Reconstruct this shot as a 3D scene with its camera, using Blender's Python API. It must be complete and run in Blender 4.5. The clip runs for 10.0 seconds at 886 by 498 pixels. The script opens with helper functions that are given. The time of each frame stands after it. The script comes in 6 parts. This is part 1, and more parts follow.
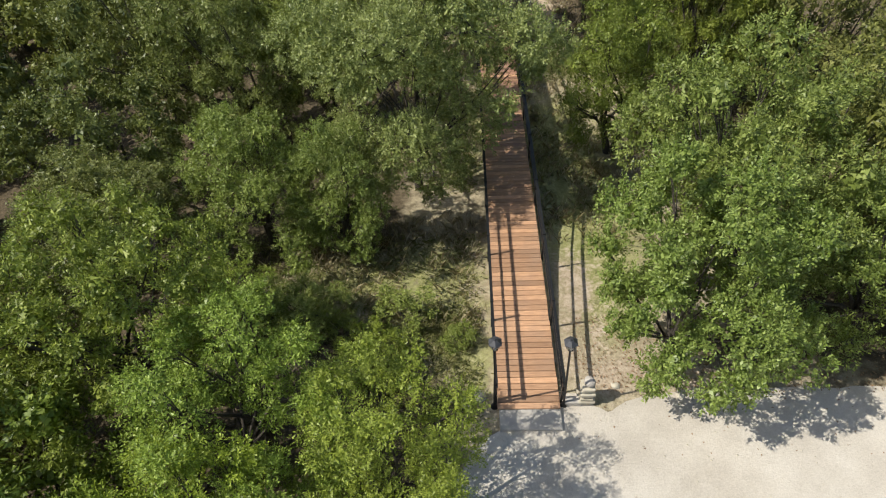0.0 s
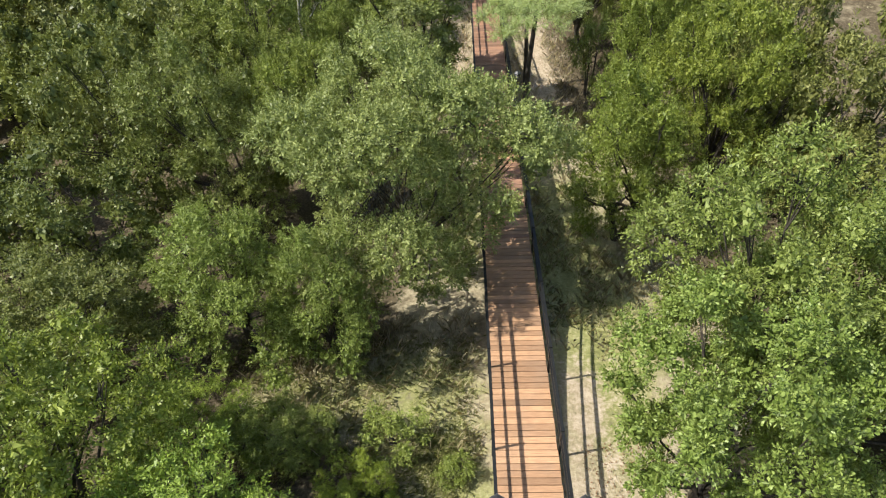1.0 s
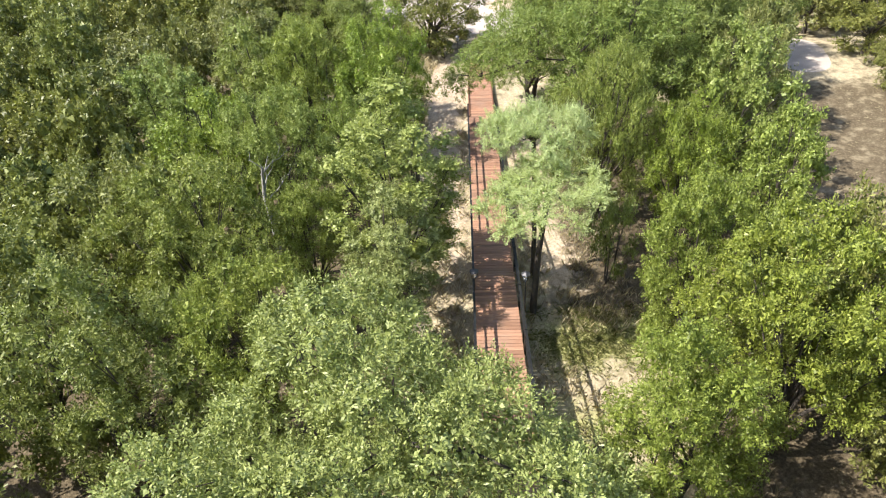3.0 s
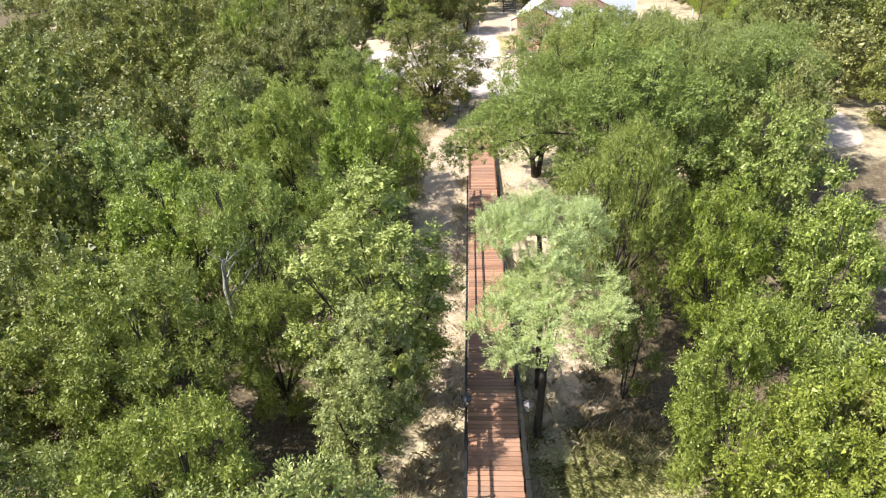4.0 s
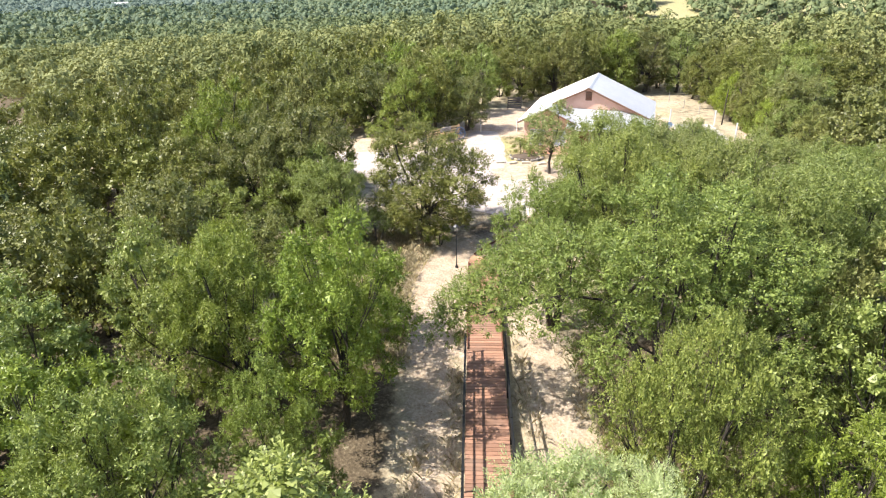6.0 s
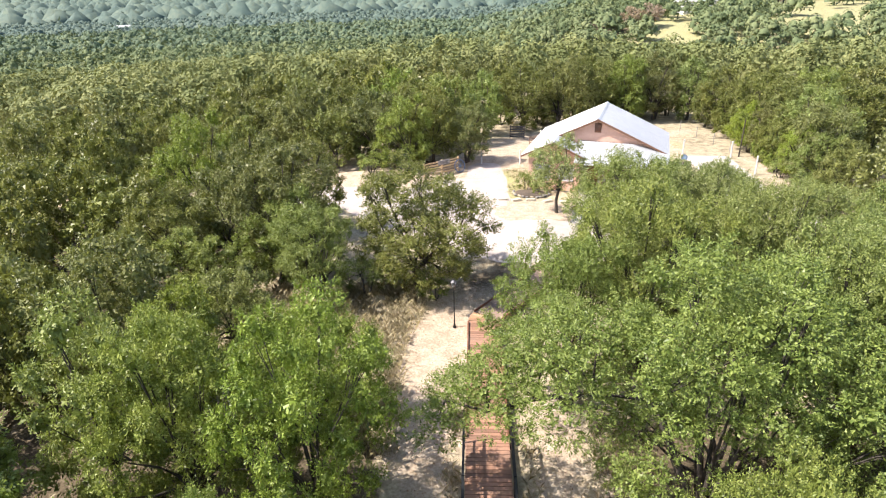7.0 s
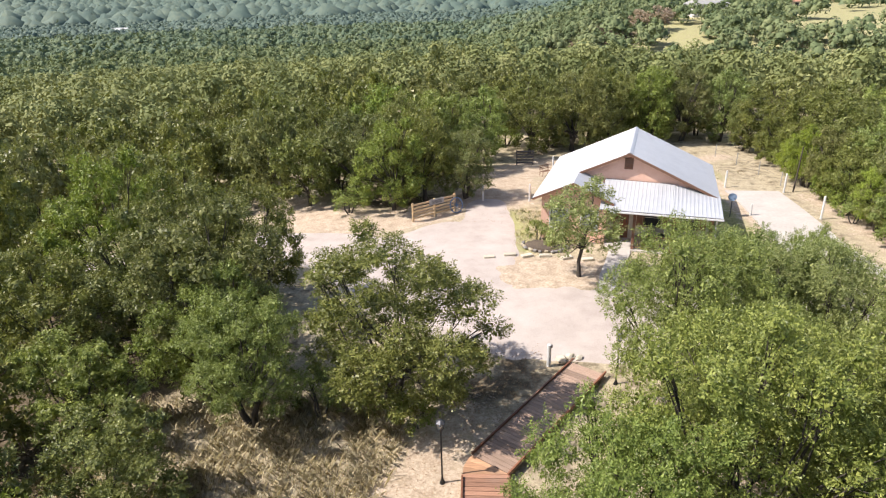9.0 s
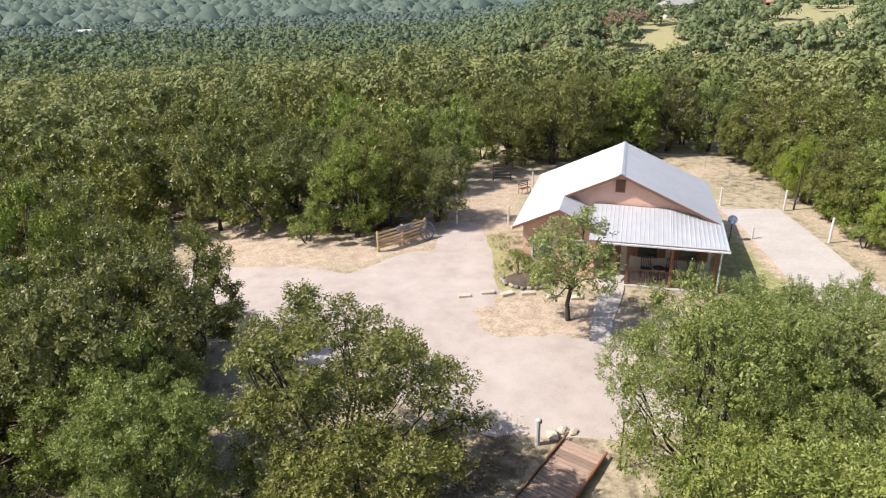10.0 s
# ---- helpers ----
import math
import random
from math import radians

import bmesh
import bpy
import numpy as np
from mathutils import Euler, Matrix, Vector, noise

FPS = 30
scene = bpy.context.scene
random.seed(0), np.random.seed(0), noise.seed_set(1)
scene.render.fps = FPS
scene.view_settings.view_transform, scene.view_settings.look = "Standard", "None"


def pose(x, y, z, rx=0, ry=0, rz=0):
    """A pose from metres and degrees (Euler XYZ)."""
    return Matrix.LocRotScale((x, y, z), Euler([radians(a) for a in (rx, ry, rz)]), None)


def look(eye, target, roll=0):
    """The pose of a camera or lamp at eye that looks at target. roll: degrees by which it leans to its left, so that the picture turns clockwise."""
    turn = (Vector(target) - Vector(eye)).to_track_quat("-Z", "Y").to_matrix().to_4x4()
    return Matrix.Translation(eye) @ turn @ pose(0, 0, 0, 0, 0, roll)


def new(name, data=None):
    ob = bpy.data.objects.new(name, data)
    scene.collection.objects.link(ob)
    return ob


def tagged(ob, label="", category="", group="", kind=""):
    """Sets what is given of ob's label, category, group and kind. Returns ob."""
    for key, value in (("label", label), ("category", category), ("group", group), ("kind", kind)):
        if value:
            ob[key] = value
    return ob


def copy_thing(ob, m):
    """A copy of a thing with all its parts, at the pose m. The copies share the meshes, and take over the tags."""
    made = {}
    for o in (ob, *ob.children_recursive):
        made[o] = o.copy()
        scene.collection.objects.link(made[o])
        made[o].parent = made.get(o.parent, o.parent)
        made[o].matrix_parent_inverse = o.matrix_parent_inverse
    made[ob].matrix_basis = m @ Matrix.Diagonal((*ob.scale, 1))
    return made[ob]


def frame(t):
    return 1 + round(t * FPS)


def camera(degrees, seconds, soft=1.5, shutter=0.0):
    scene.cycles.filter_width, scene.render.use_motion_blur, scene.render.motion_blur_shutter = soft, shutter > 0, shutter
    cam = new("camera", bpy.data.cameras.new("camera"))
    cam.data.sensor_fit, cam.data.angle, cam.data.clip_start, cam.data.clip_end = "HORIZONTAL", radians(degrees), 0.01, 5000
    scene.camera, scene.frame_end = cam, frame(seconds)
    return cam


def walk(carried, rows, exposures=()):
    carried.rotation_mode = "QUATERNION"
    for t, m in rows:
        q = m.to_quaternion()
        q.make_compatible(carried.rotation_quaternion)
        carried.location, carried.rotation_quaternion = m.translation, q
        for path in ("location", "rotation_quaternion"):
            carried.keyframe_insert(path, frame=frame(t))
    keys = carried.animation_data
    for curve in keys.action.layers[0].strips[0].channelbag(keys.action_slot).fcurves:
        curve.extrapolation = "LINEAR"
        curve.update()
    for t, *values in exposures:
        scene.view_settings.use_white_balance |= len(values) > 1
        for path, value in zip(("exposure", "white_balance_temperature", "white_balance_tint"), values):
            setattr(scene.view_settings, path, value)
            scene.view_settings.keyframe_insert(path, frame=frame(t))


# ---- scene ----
EXPO = [(0.0, 0.05, 6500, 6), (0.7, 0.3, 6500, 5), (1.5, 0.78, 6500, 4), (2.5, 1.04, 6500, 7), (5.0, 1.10, 6500, 11), (6.0, 1.04, 6500, 12), (7.5, 0.94, 6500, 14), (8.3, 0.71, 6500, 14), (9.0, 0.57, 6500, 14), (10.0, 0.38, 6500, 14)]
cam = camera(71.0, 10.0, soft=1.2)
PATH = [
    (0, (0.374, 0.594, 14.093), (0.265, 1.928, 12.607), -4.8),
    (0.5, (0.395, 1.597, 14.064), (0.288, 2.983, 12.626), -4.5),
    (1, (0.432, 3.031, 14.053), (0.327, 4.471, 12.669), -4.2),
    (1.5, (0.472, 4.742, 14.038), (0.369, 6.233, 12.709), -3.9),
    (2, (0.524, 6.578, 14.032), (0.423, 8.117, 12.759), -3.6),
    (2.5, (0.586, 8.478, 14.007), (0.486, 10.064, 12.794), -3.5),
    (3, (0.648, 10.416, 13.965), (0.547, 12.049, 12.815), -3.3),
    (3.2, (0.685, 11.207, 13.946), (0.583, 12.858, 12.822), -3.3),
    (4.3, (1.088, 15.738, 13.687), (0.970, 17.467, 12.690), -2.1),
    (4.5, (1.114, 16.571, 13.668), (0.993, 18.313, 12.693), -2.1),
    (5, (1.113, 18.654, 13.643), (0.993, 20.425, 12.720), -2.0),
    (5.5, (1.083, 20.765, 13.658), (0.964, 22.561, 12.787), -1.9),
    (6, (1.024, 22.918, 13.675), (0.907, 24.739, 12.856), -1.5),
    (6.2, (1.025, 23.781, 13.677), (0.905, 25.610, 12.878), -1.4),
    (7.5, (1.024, 29.450, 13.657), (0.904, 31.298, 12.901), -1.6),
    (8, (1.048, 31.889, 13.639), (0.926, 33.737, 12.884), -1.6),
    (8.5, (1.064, 34.473, 13.629), (0.939, 36.321, 12.874), -1.5),
    (9, (1.092, 37.122, 13.629), (0.966, 38.970, 12.875), -1.5),
    (9.5, (1.131, 39.678, 13.637), (1.034, 41.528, 12.884), -1.6),
    (10, (1.248, 42.019, 13.624), (1.197, 43.871, 12.870), -1.5),
]
walk(cam, [(t, look(eye, target, roll)) for t, eye, target, roll in PATH], exposures=EXPO)

# ---- light ----
SUN = Vector((-0.80, -0.17, 1.0)).normalized()
world = bpy.data.worlds.new("sky")
scene.world = world
world.use_nodes = True
wn = world.node_tree
sky = wn.nodes.new("ShaderNodeTexSky")
sky.sky_type = "NISHITA"
sky.sun_disc = False
sky.sun_elevation = math.asin(SUN.z)
sky.sun_rotation = math.atan2(SUN.x, SUN.y)
sky.dust_density = 1.5
wn.links.new(sky.outputs[0], wn.nodes["Background"].inputs[0])
wn.nodes["Background"].inputs[1].default_value = 0.125
lamp_data = bpy.data.lights.new("sun", "SUN")
lamp_data.energy, lamp_data.angle, lamp_data.color = 4.8, radians(0.5), (1.0, 0.95, 0.86)
sun = new("sun", lamp_data)
sun.matrix_world = Matrix.Translation((0, 0, 60)) @ (-SUN).to_track_quat("-Z", "Y").to_matrix().to_4x4()


# ---- materials ----
class Nodes:
    """Short hand for building a node material."""

    def __init__(self, name):
        self.mat = bpy.data.materials.new(name)
        self.mat.use_nodes = True
        self.tree = self.mat.node_tree
        self.bsdf = self.tree.nodes["Principled BSDF"]
        self.out = self.tree.nodes["Material Output"]

    def add(self, kind, **values):
        node = self.tree.nodes.new(kind)
        for key, value in values.items():
            node.inputs[key.replace("_", " ")].default_value = value
        return node

    def link(self, a, b):
        self.tree.links.new(a, b)

    def coords(self, space="Object"):
        return self.tree.nodes.new("ShaderNodeTexCoord").outputs[space]

    def position(self):
        return self.tree.nodes.new("ShaderNodeNewGeometry").outputs["Position"]

    def noise(self, scale, detail=4.0, rough=0.55, vec=None):
        node = self.add("ShaderNodeTexNoise", Scale=scale, Detail=detail, Roughness=rough)
        if vec is not None:
            self.link(vec, node.inputs["Vector"])
        return node.outputs["Fac"]

    def ramp(self, fac, *stops):
        node = self.tree.nodes.new("ShaderNodeValToRGB")
        els = node.color_ramp.elements
        while len(els) < len(stops):
            els.new(0.5)
        for el, (at, col) in zip(els, stops):
            el.position, el.color = at, (*col, 1.0)
        self.link(fac, node.inputs[0])
        return node.outputs[0]

    def mix(self, fac, a, b, blend="MIX"):
        node = self.tree.nodes.new("ShaderNodeMix")
        node.data_type, node.blend_type = "RGBA", blend
        for sock, value in ((node.inputs[0], fac), (node.inputs[6], a), (node.inputs[7], b)):
            if isinstance(value, (int, float)):
                sock.default_value = value
            elif isinstance(value, tuple):
                sock.default_value = (*value, 1.0)
            else:
                self.link(value, sock)
        return node.outputs[2]

    def maths(self, op, a, b=0.0, clamp=False):
        node = self.tree.nodes.new("ShaderNodeMath")
        node.operation, node.use_clamp = op, clamp
        for sock, value in zip(node.inputs, (a, b)):
            if isinstance(value, (int, float)):
                sock.default_value = value
            else:
                self.link(value, sock)
        return node.outputs[0]

    def bump(self, height, strength, distance=0.02):
        node = self.add("ShaderNodeBump", Strength=strength, Distance=distance)
        self.link(height, node.inputs["Height"])
        self.link(node.outputs[0], self.bsdf.inputs["Normal"])

    def colour(self, sock, rough=0.7, metal=0.0):
        self.link(sock, self.bsdf.inputs["Base Color"])
        self.bsdf.inputs["Roughness"].default_value = rough
        self.bsdf.inputs["Metallic"].default_value = metal
        return self.mat


def leaf_material(name, dark, mid, light, through_light=0.18, gloss=0.43, hue=0.032, vary=0.26):
    n = Nodes(name)
    info = n.tree.nodes.new("ShaderNodeObjectInfo").outputs["Random"]
    island = n.tree.nodes.new("ShaderNodeNewGeometry").outputs["Random Per Island"]
    per_leaf = n.ramp(island, (0.0, dark), (0.55, mid), (1.0, light))
    hsv = n.add("ShaderNodeHueSaturation")
    n.link(per_leaf, hsv.inputs["Color"])
    n.link(n.maths("ADD", n.maths("MULTIPLY", info, hue), 0.502 - hue * 0.5), hsv.inputs["Hue"])
    n.link(n.maths("ADD", n.maths("MULTIPLY", n.maths("FRACT", n.maths("MULTIPLY", info, 7.31), 0.0), vary), 1.06 - vary * 0.5), hsv.inputs["Value"])
    n.link(n.maths("ADD", n.maths("MULTIPLY", n.maths("FRACT", n.maths("MULTIPLY", info, 17.7), 0.0), 0.26), 0.93), hsv.inputs["Saturation"])
    patch = n.noise(0.35, 2.0, vec=n.position())
    tufts = n.noise(2.4, 3.0, 0.6, n.coords())
    col = n.mix(n.maths("MULTIPLY", patch, 0.2), hsv.outputs[0], (light[0] * 1.05, light[1] * 0.9, light[2] * 0.8))
    young = n.maths("MULTIPLY", n.maths("SUBTRACT", tufts, 0.5), 3.2)
    col = n.mix(n.maths("MULTIPLY", n.maths("ADD", young, 0.0, True), 0.75), col, (light[0] * 0.98, light[1], light[2] * 0.85))
    col = n.mix(n.maths("MULTIPLY", n.maths("SUBTRACT", 0.0, young, True), 0.7), col, dark)
    n.colour(col, gloss)
    n.bsdf.inputs["Specular IOR Level"].default_value = 0.3
    trans = n.tree.nodes.new("ShaderNodeBsdfTranslucent")
    n.link(n.mix(0.6, col, (light[0] * 1.3, light[1] * 1.4, light[2] * 0.6)), trans.inputs["Color"])
    blend = n.add("ShaderNodeMixShader", Fac=through_light)
    n.link(n.bsdf.outputs[0], blend.inputs[1])
    n.link(trans.outputs[0], blend.inputs[2])
    n.link(blend.outputs[0], n.out.inputs["Surface"])
    return n.mat


LEAF_OAK = leaf_material("oak_leaf", (0.060, 0.088, 0.018), (0.158, 0.204, 0.044), (0.345, 0.390, 0.128))
LEAF_FRESH = leaf_material("fresh_oak_leaf", (0.074, 0.108, 0.020), (0.198, 0.255, 0.044), (0.385, 0.445, 0.118))
LEAF_PALE = leaf_material("pale_oak_leaf", (0.082, 0.108, 0.028), (0.192, 0.226, 0.066), (0.385, 0.415, 0.172), hue=0.0)
LEAF_DARK = leaf_material("dark_oak_leaf", (0.048, 0.066, 0.017), (0.132, 0.150, 0.043), (0.270, 0.276, 0.104))
LEAF_OLIVE = leaf_material("olive_oak_leaf", (0.057, 0.071, 0.022), (0.155, 0.170, 0.052), (0.310, 0.315, 0.120))
LEAF_LIVE = leaf_material("live_oak_leaf", (0.063, 0.093, 0.025), (0.162, 0.200, 0.060), (0.325, 0.358, 0.132))
LEAF_MESQUITE = leaf_material("mesquite_leaf", (0.27, 0.335, 0.14), (0.375, 0.44, 0.205), (0.49, 0.54, 0.285), 0.34, 0.6, 0.01, 0.08)


def far_leaf_material(name, dark, mid, light):
    """Foliage of far crowns: the colour changes from crown to crown and a little from leaf to leaf."""
    n = Nodes(name)
    island = n.tree.nodes.new("ShaderNodeNewGeometry").outputs["Random Per Island"]
    crowns = n.noise(0.15, 2.0, 0.5, n.position())
    stands = n.noise(0.022, 2.0, 0.5, n.position())
    mixed = n.maths("ADD", n.maths("MULTIPLY", crowns, 1.0), n.maths("MULTIPLY", n.maths("SUBTRACT", stands, 0.5), 0.5))
    fac = n.maths("ADD", mixed, n.maths("MULTIPLY", n.maths("SUBTRACT", island, 0.5), 0.22))
    n.colour(n.ramp(fac, (0.28, dark), (0.5, mid), (0.74, light)), 0.7)
    n.bsdf.inputs["Specular IOR Level"].default_value = 0.15
    trans = n.tree.nodes.new("ShaderNodeBsdfTranslucent")
    trans.inputs["Color"].default_value = (light[0], light[1], light[2] * 0.6, 1.0)
    blend = n.add("ShaderNodeMixShader", Fac=0.13)
    n.link(n.bsdf.outputs[0], blend.inputs[1])
    n.link(trans.outputs[0], blend.inputs[2])
    n.link(blend.outputs[0], n.out.inputs["Surface"])
    return n.mat


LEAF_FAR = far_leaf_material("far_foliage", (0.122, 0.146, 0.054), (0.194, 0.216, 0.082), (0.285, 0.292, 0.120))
# Haze is put into these leaf colours: bluer and greyer with distance.
LEAF_VALLEY_HAZE = far_leaf_material("valley_haze_foliage", (0.098, 0.134, 0.062), (0.156, 0.194, 0.092), (0.230, 0.254, 0.120))
LEAF_BASIN_HAZE = far_leaf_material("basin_haze_foliage", (0.088, 0.130, 0.080), (0.130, 0.174, 0.104), (0.195, 0.228, 0.122))
LEAF_DISTANT_HAZE = far_leaf_material("distant_haze_foliage", (0.090, 0.132, 0.112), (0.114, 0.158, 0.128), (0.148, 0.186, 0.138))
LEAF_ROSY = leaf_material("rosy_foliage", (0.26, 0.20, 0.155), (0.37, 0.28, 0.22), (0.46, 0.35, 0.28), 0.2, 0.8)


def bark_material(name, dark, light):
    n = Nodes(name)
    vec = n.coords()
    stretch = n.add("ShaderNodeMapping", Scale=(6, 6, 1.2))
    n.link(vec, stretch.inputs["Vector"])
    f = n.noise(3.0, 6.0, 0.65, stretch.outputs[0])
    n.bump(f, 0.8, 0.03)
    return n.colour(n.ramp(f, (0.3, dark), (0.7, light)), 0.9)


BARK = bark_material("oak_bark", (0.025, 0.020, 0.016), (0.10, 0.082, 0.066))
BARK_PALE = bark_material("weathered_dead_wood", (0.26, 0.24, 0.21), (0.46, 0.44, 0.41))


def wood_material(name, dark, light, stretch=(1.0, 14.0, 14.0), vary=0.55, rough=0.65):
    n = Nodes(name)
    vec = n.coords()
    m = n.add("ShaderNodeMapping", Scale=stretch)
    n.link(vec, m.inputs["Vector"])
    info = n.tree.nodes.new("ShaderNodeObjectInfo").outputs["Random"]
    shift = n.tree.nodes.new("ShaderNodeCombineXYZ")
    n.link(n.maths("MULTIPLY", info, 37.0), shift.inputs[0])
    n.link(shift.outputs[0], m.inputs["Location"])
    grain = n.noise(3.0, 5.0, 0.6, m.outputs[0])
    stain = n.noise(1.1, 3.0, 0.5, n.position())
    col = n.ramp(grain, (0.25, dark), (0.75, light))
    hsv = n.add("ShaderNodeHueSaturation")
    n.link(col, hsv.inputs["Color"])
    n.link(n.maths("ADD", n.maths("MULTIPLY", info, vary), 1.0 - vary * 0.5), hsv.inputs["Value"])
    grey = n.mix(n.maths("MULTIPLY", n.maths("SUBTRACT", stain, 0.45, True), 1.3, True), hsv.outputs[0], (0.27, 0.20, 0.155))
    n.bump(grain, 0.35, 0.004)
    return n.colour(grey, rough)


DECK_WOOD = wood_material("stained_deck_wood", (0.33, 0.175, 0.095), (0.62, 0.365, 0.215), vary=0.65)
DECK_OLD = wood_material("weathered_deck_wood", (0.25, 0.16, 0.115), (0.42, 0.30, 0.225))
DECK_MID = wood_material("worn_deck_wood", (0.22, 0.112, 0.071), (0.41, 0.225, 0.145), vary=0.6)
RAW_WOOD = wood_material("raw_pine", (0.42, 0.29, 0.15), (0.62, 0.46, 0.27))
POST_WOOD = wood_material("red_brown_post_wood", (0.15, 0.055, 0.028), (0.25, 0.10, 0.05), (14, 14, 1))


def plain_material(name, dark, light, scale=6.0, rough=0.6, metal=0.0, bump=0.1, depth=0.004):
    n = Nodes(name)
    f = n.noise(scale, 5.0, 0.6, n.position())
    g = n.noise(scale * 0.12, 3.0, 0.5, n.position())
    n.bump(f, bump, depth)
    return n.colour(n.ramp(n.maths("ADD", n.maths("MULTIPLY", f, 0.5), n.maths("MULTIPLY", g, 0.5)), (0.35, dark), (0.65, light)), rough, metal)


BLACK_IRON = plain_material("black_painted_iron", (0.012, 0.012, 0.013), (0.03, 0.03, 0.03), 20, 0.45, 0.3)
CONCRETE = plain_material("pale_concrete", (0.41, 0.37, 0.33), (0.52, 0.475, 0.43), 5, 0.9, 0, 0.3, 0.01)
TAN_STONE = plain_material("tan_sandstone", (0.30, 0.25, 0.17), (0.46, 0.39, 0.28), 5, 0.9, 0, 0.7, 0.03)
GREY_STONE = plain_material("grey_rubble", (0.15, 0.14, 0.13), (0.28, 0.26, 0.24), 6, 0.9, 0, 0.7, 0.03)
STONE = plain_material("limestone", (0.40, 0.35, 0.27), (0.62, 0.56, 0.45), 5, 0.9, 0, 0.7, 0.03)
PORCH_STONE = plain_material("cream_stone", (0.42, 0.37, 0.30), (0.60, 0.54, 0.45), 4, 0.9, 0, 0.6, 0.02)
STUCCO = plain_material("orange_stucco", (0.70, 0.41, 0.30), (0.79, 0.50, 0.38), 25, 0.9, 0, 0.3, 0.004)
WHITE_PAINT = plain_material("white_paint", (0.55, 0.54, 0.52), (0.70, 0.69, 0.67), 8, 0.6)
ROOF_METAL = plain_material("white_roof_metal", (0.42, 0.427, 0.445), (0.51, 0.517, 0.535), 2.0, 0.42, 0.1)
BROWN_TRIM = plain_material("brown_trim", (0.15, 0.075, 0.045), (0.22, 0.11, 0.065), 12, 0.7)
DARK_METAL = plain_material("dark_grey_metal", (0.05, 0.05, 0.055), (0.10, 0.10, 0.11), 15, 0.5, 0.4)
GREY_WOOD = plain_material("grey_board", (0.26, 0.25, 0.24), (0.40, 0.39, 0.37), 8, 0.85)
BLUE_PAINT = plain_material("faded_blue_paint", (0.10, 0.15, 0.24), (0.17, 0.23, 0.34), 12, 0.7)
DISH_GREY = plain_material("grey_dish", (0.13, 0.20, 0.30), (0.19, 0.27, 0.39), 10, 0.6)
TERRACOTTA = plain_material("red_roof", (0.36, 0.17, 0.12), (0.46, 0.24, 0.17), 1.0, 0.8)
FLOWER_RED = plain_material("red_petals", (0.55, 0.03, 0.03), (0.70, 0.06, 0.05), 10, 0.7)


def glass_material():
    n = Nodes("dark_glass")
    n.bsdf.inputs["Base Color"].default_value = (0.02, 0.025, 0.03, 1)
    n.bsdf.inputs["Roughness"].default_value = 0.06
    return n.mat


def clear_glass_material():
    n = Nodes("lamp_glass")
    n.bsdf.inputs["Base Color"].default_value = (0.75, 0.80, 0.85, 1)
    n.bsdf.inputs["Roughness"].default_value = 0.12
    n.bsdf.inputs["Transmission Weight"].default_value = 0.7
    return n.mat


GLASS, LAMP_GLASS = glass_material(), clear_glass_material()


def ground_material():
    n = Nodes("ground_soil_and_grass")
    pos = n.position()
    zone = n.tree.nodes.new("ShaderNodeVertexColor")
    zone.layer_name = "zone"
    sep = n.tree.nodes.new("ShaderNodeSeparateColor")
    n.link(zone.outputs[0], sep.inputs[0])
    fine, mid, big = n.noise(9.0, 6.0, 0.7, pos), n.noise(1.6, 5.0, 0.65, pos), n.noise(0.3, 4.0, 0.6, pos)
    straw = n.ramp(fine, (0.30, (0.23, 0.185, 0.12)), (0.5, (0.43, 0.36, 0.245)), (0.72, (0.62, 0.54, 0.39)))
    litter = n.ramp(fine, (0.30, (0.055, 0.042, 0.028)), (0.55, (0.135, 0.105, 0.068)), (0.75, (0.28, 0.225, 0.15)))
    green = n.ramp(n.maths("ADD", n.maths("MULTIPLY", fine, 0.55), n.maths("MULTIPLY", mid, 0.45)), (0.34, (0.13, 0.14, 0.05)), (0.50, (0.30, 0.295, 0.12)), (0.66, (0.52, 0.47, 0.28)))
    sand = n.ramp(n.maths("ADD", n.maths("MULTIPLY", fine, 0.6), n.maths("MULTIPLY", mid, 0.4)), (0.30, (0.20, 0.145, 0.095)), (0.48, (0.43, 0.335, 0.245)), (0.66, (0.63, 0.53, 0.41)))

    def edge(weight, soft=3.0):
        wob = n.maths("MULTIPLY", n.maths("ADD", n.maths("SUBTRACT", mid, 0.5), n.maths("MULTIPLY", n.maths("SUBTRACT", fine, 0.5), 0.6)), 1.7)
        return n.maths("ADD", n.maths("MULTIPLY", n.maths("SUBTRACT", n.maths("ADD", weight, wob), 0.5), soft), 0.5, True)

    col = n.mix(edge(n.maths("ADD", n.maths("MULTIPLY", big, 0.6), 0.05)), straw, litter)
    # Leaf litter, with tree shade painted in by the same dark brown.
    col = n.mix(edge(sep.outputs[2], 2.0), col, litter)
    col = n.mix(edge(sep.outputs[1], 2.0), col, green)
    col = n.mix(edge(sep.outputs[0]), col, sand)
    # Haze tone painted over the far ground, driven by the zone alpha.
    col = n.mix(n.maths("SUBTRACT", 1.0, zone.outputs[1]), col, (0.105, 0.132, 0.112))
    n.bump(fine, 0.9, 0.05)
    n.colour(col, 0.95)
    n.bsdf.inputs["Specular IOR Level"].default_value = 0.15
    return n.mat


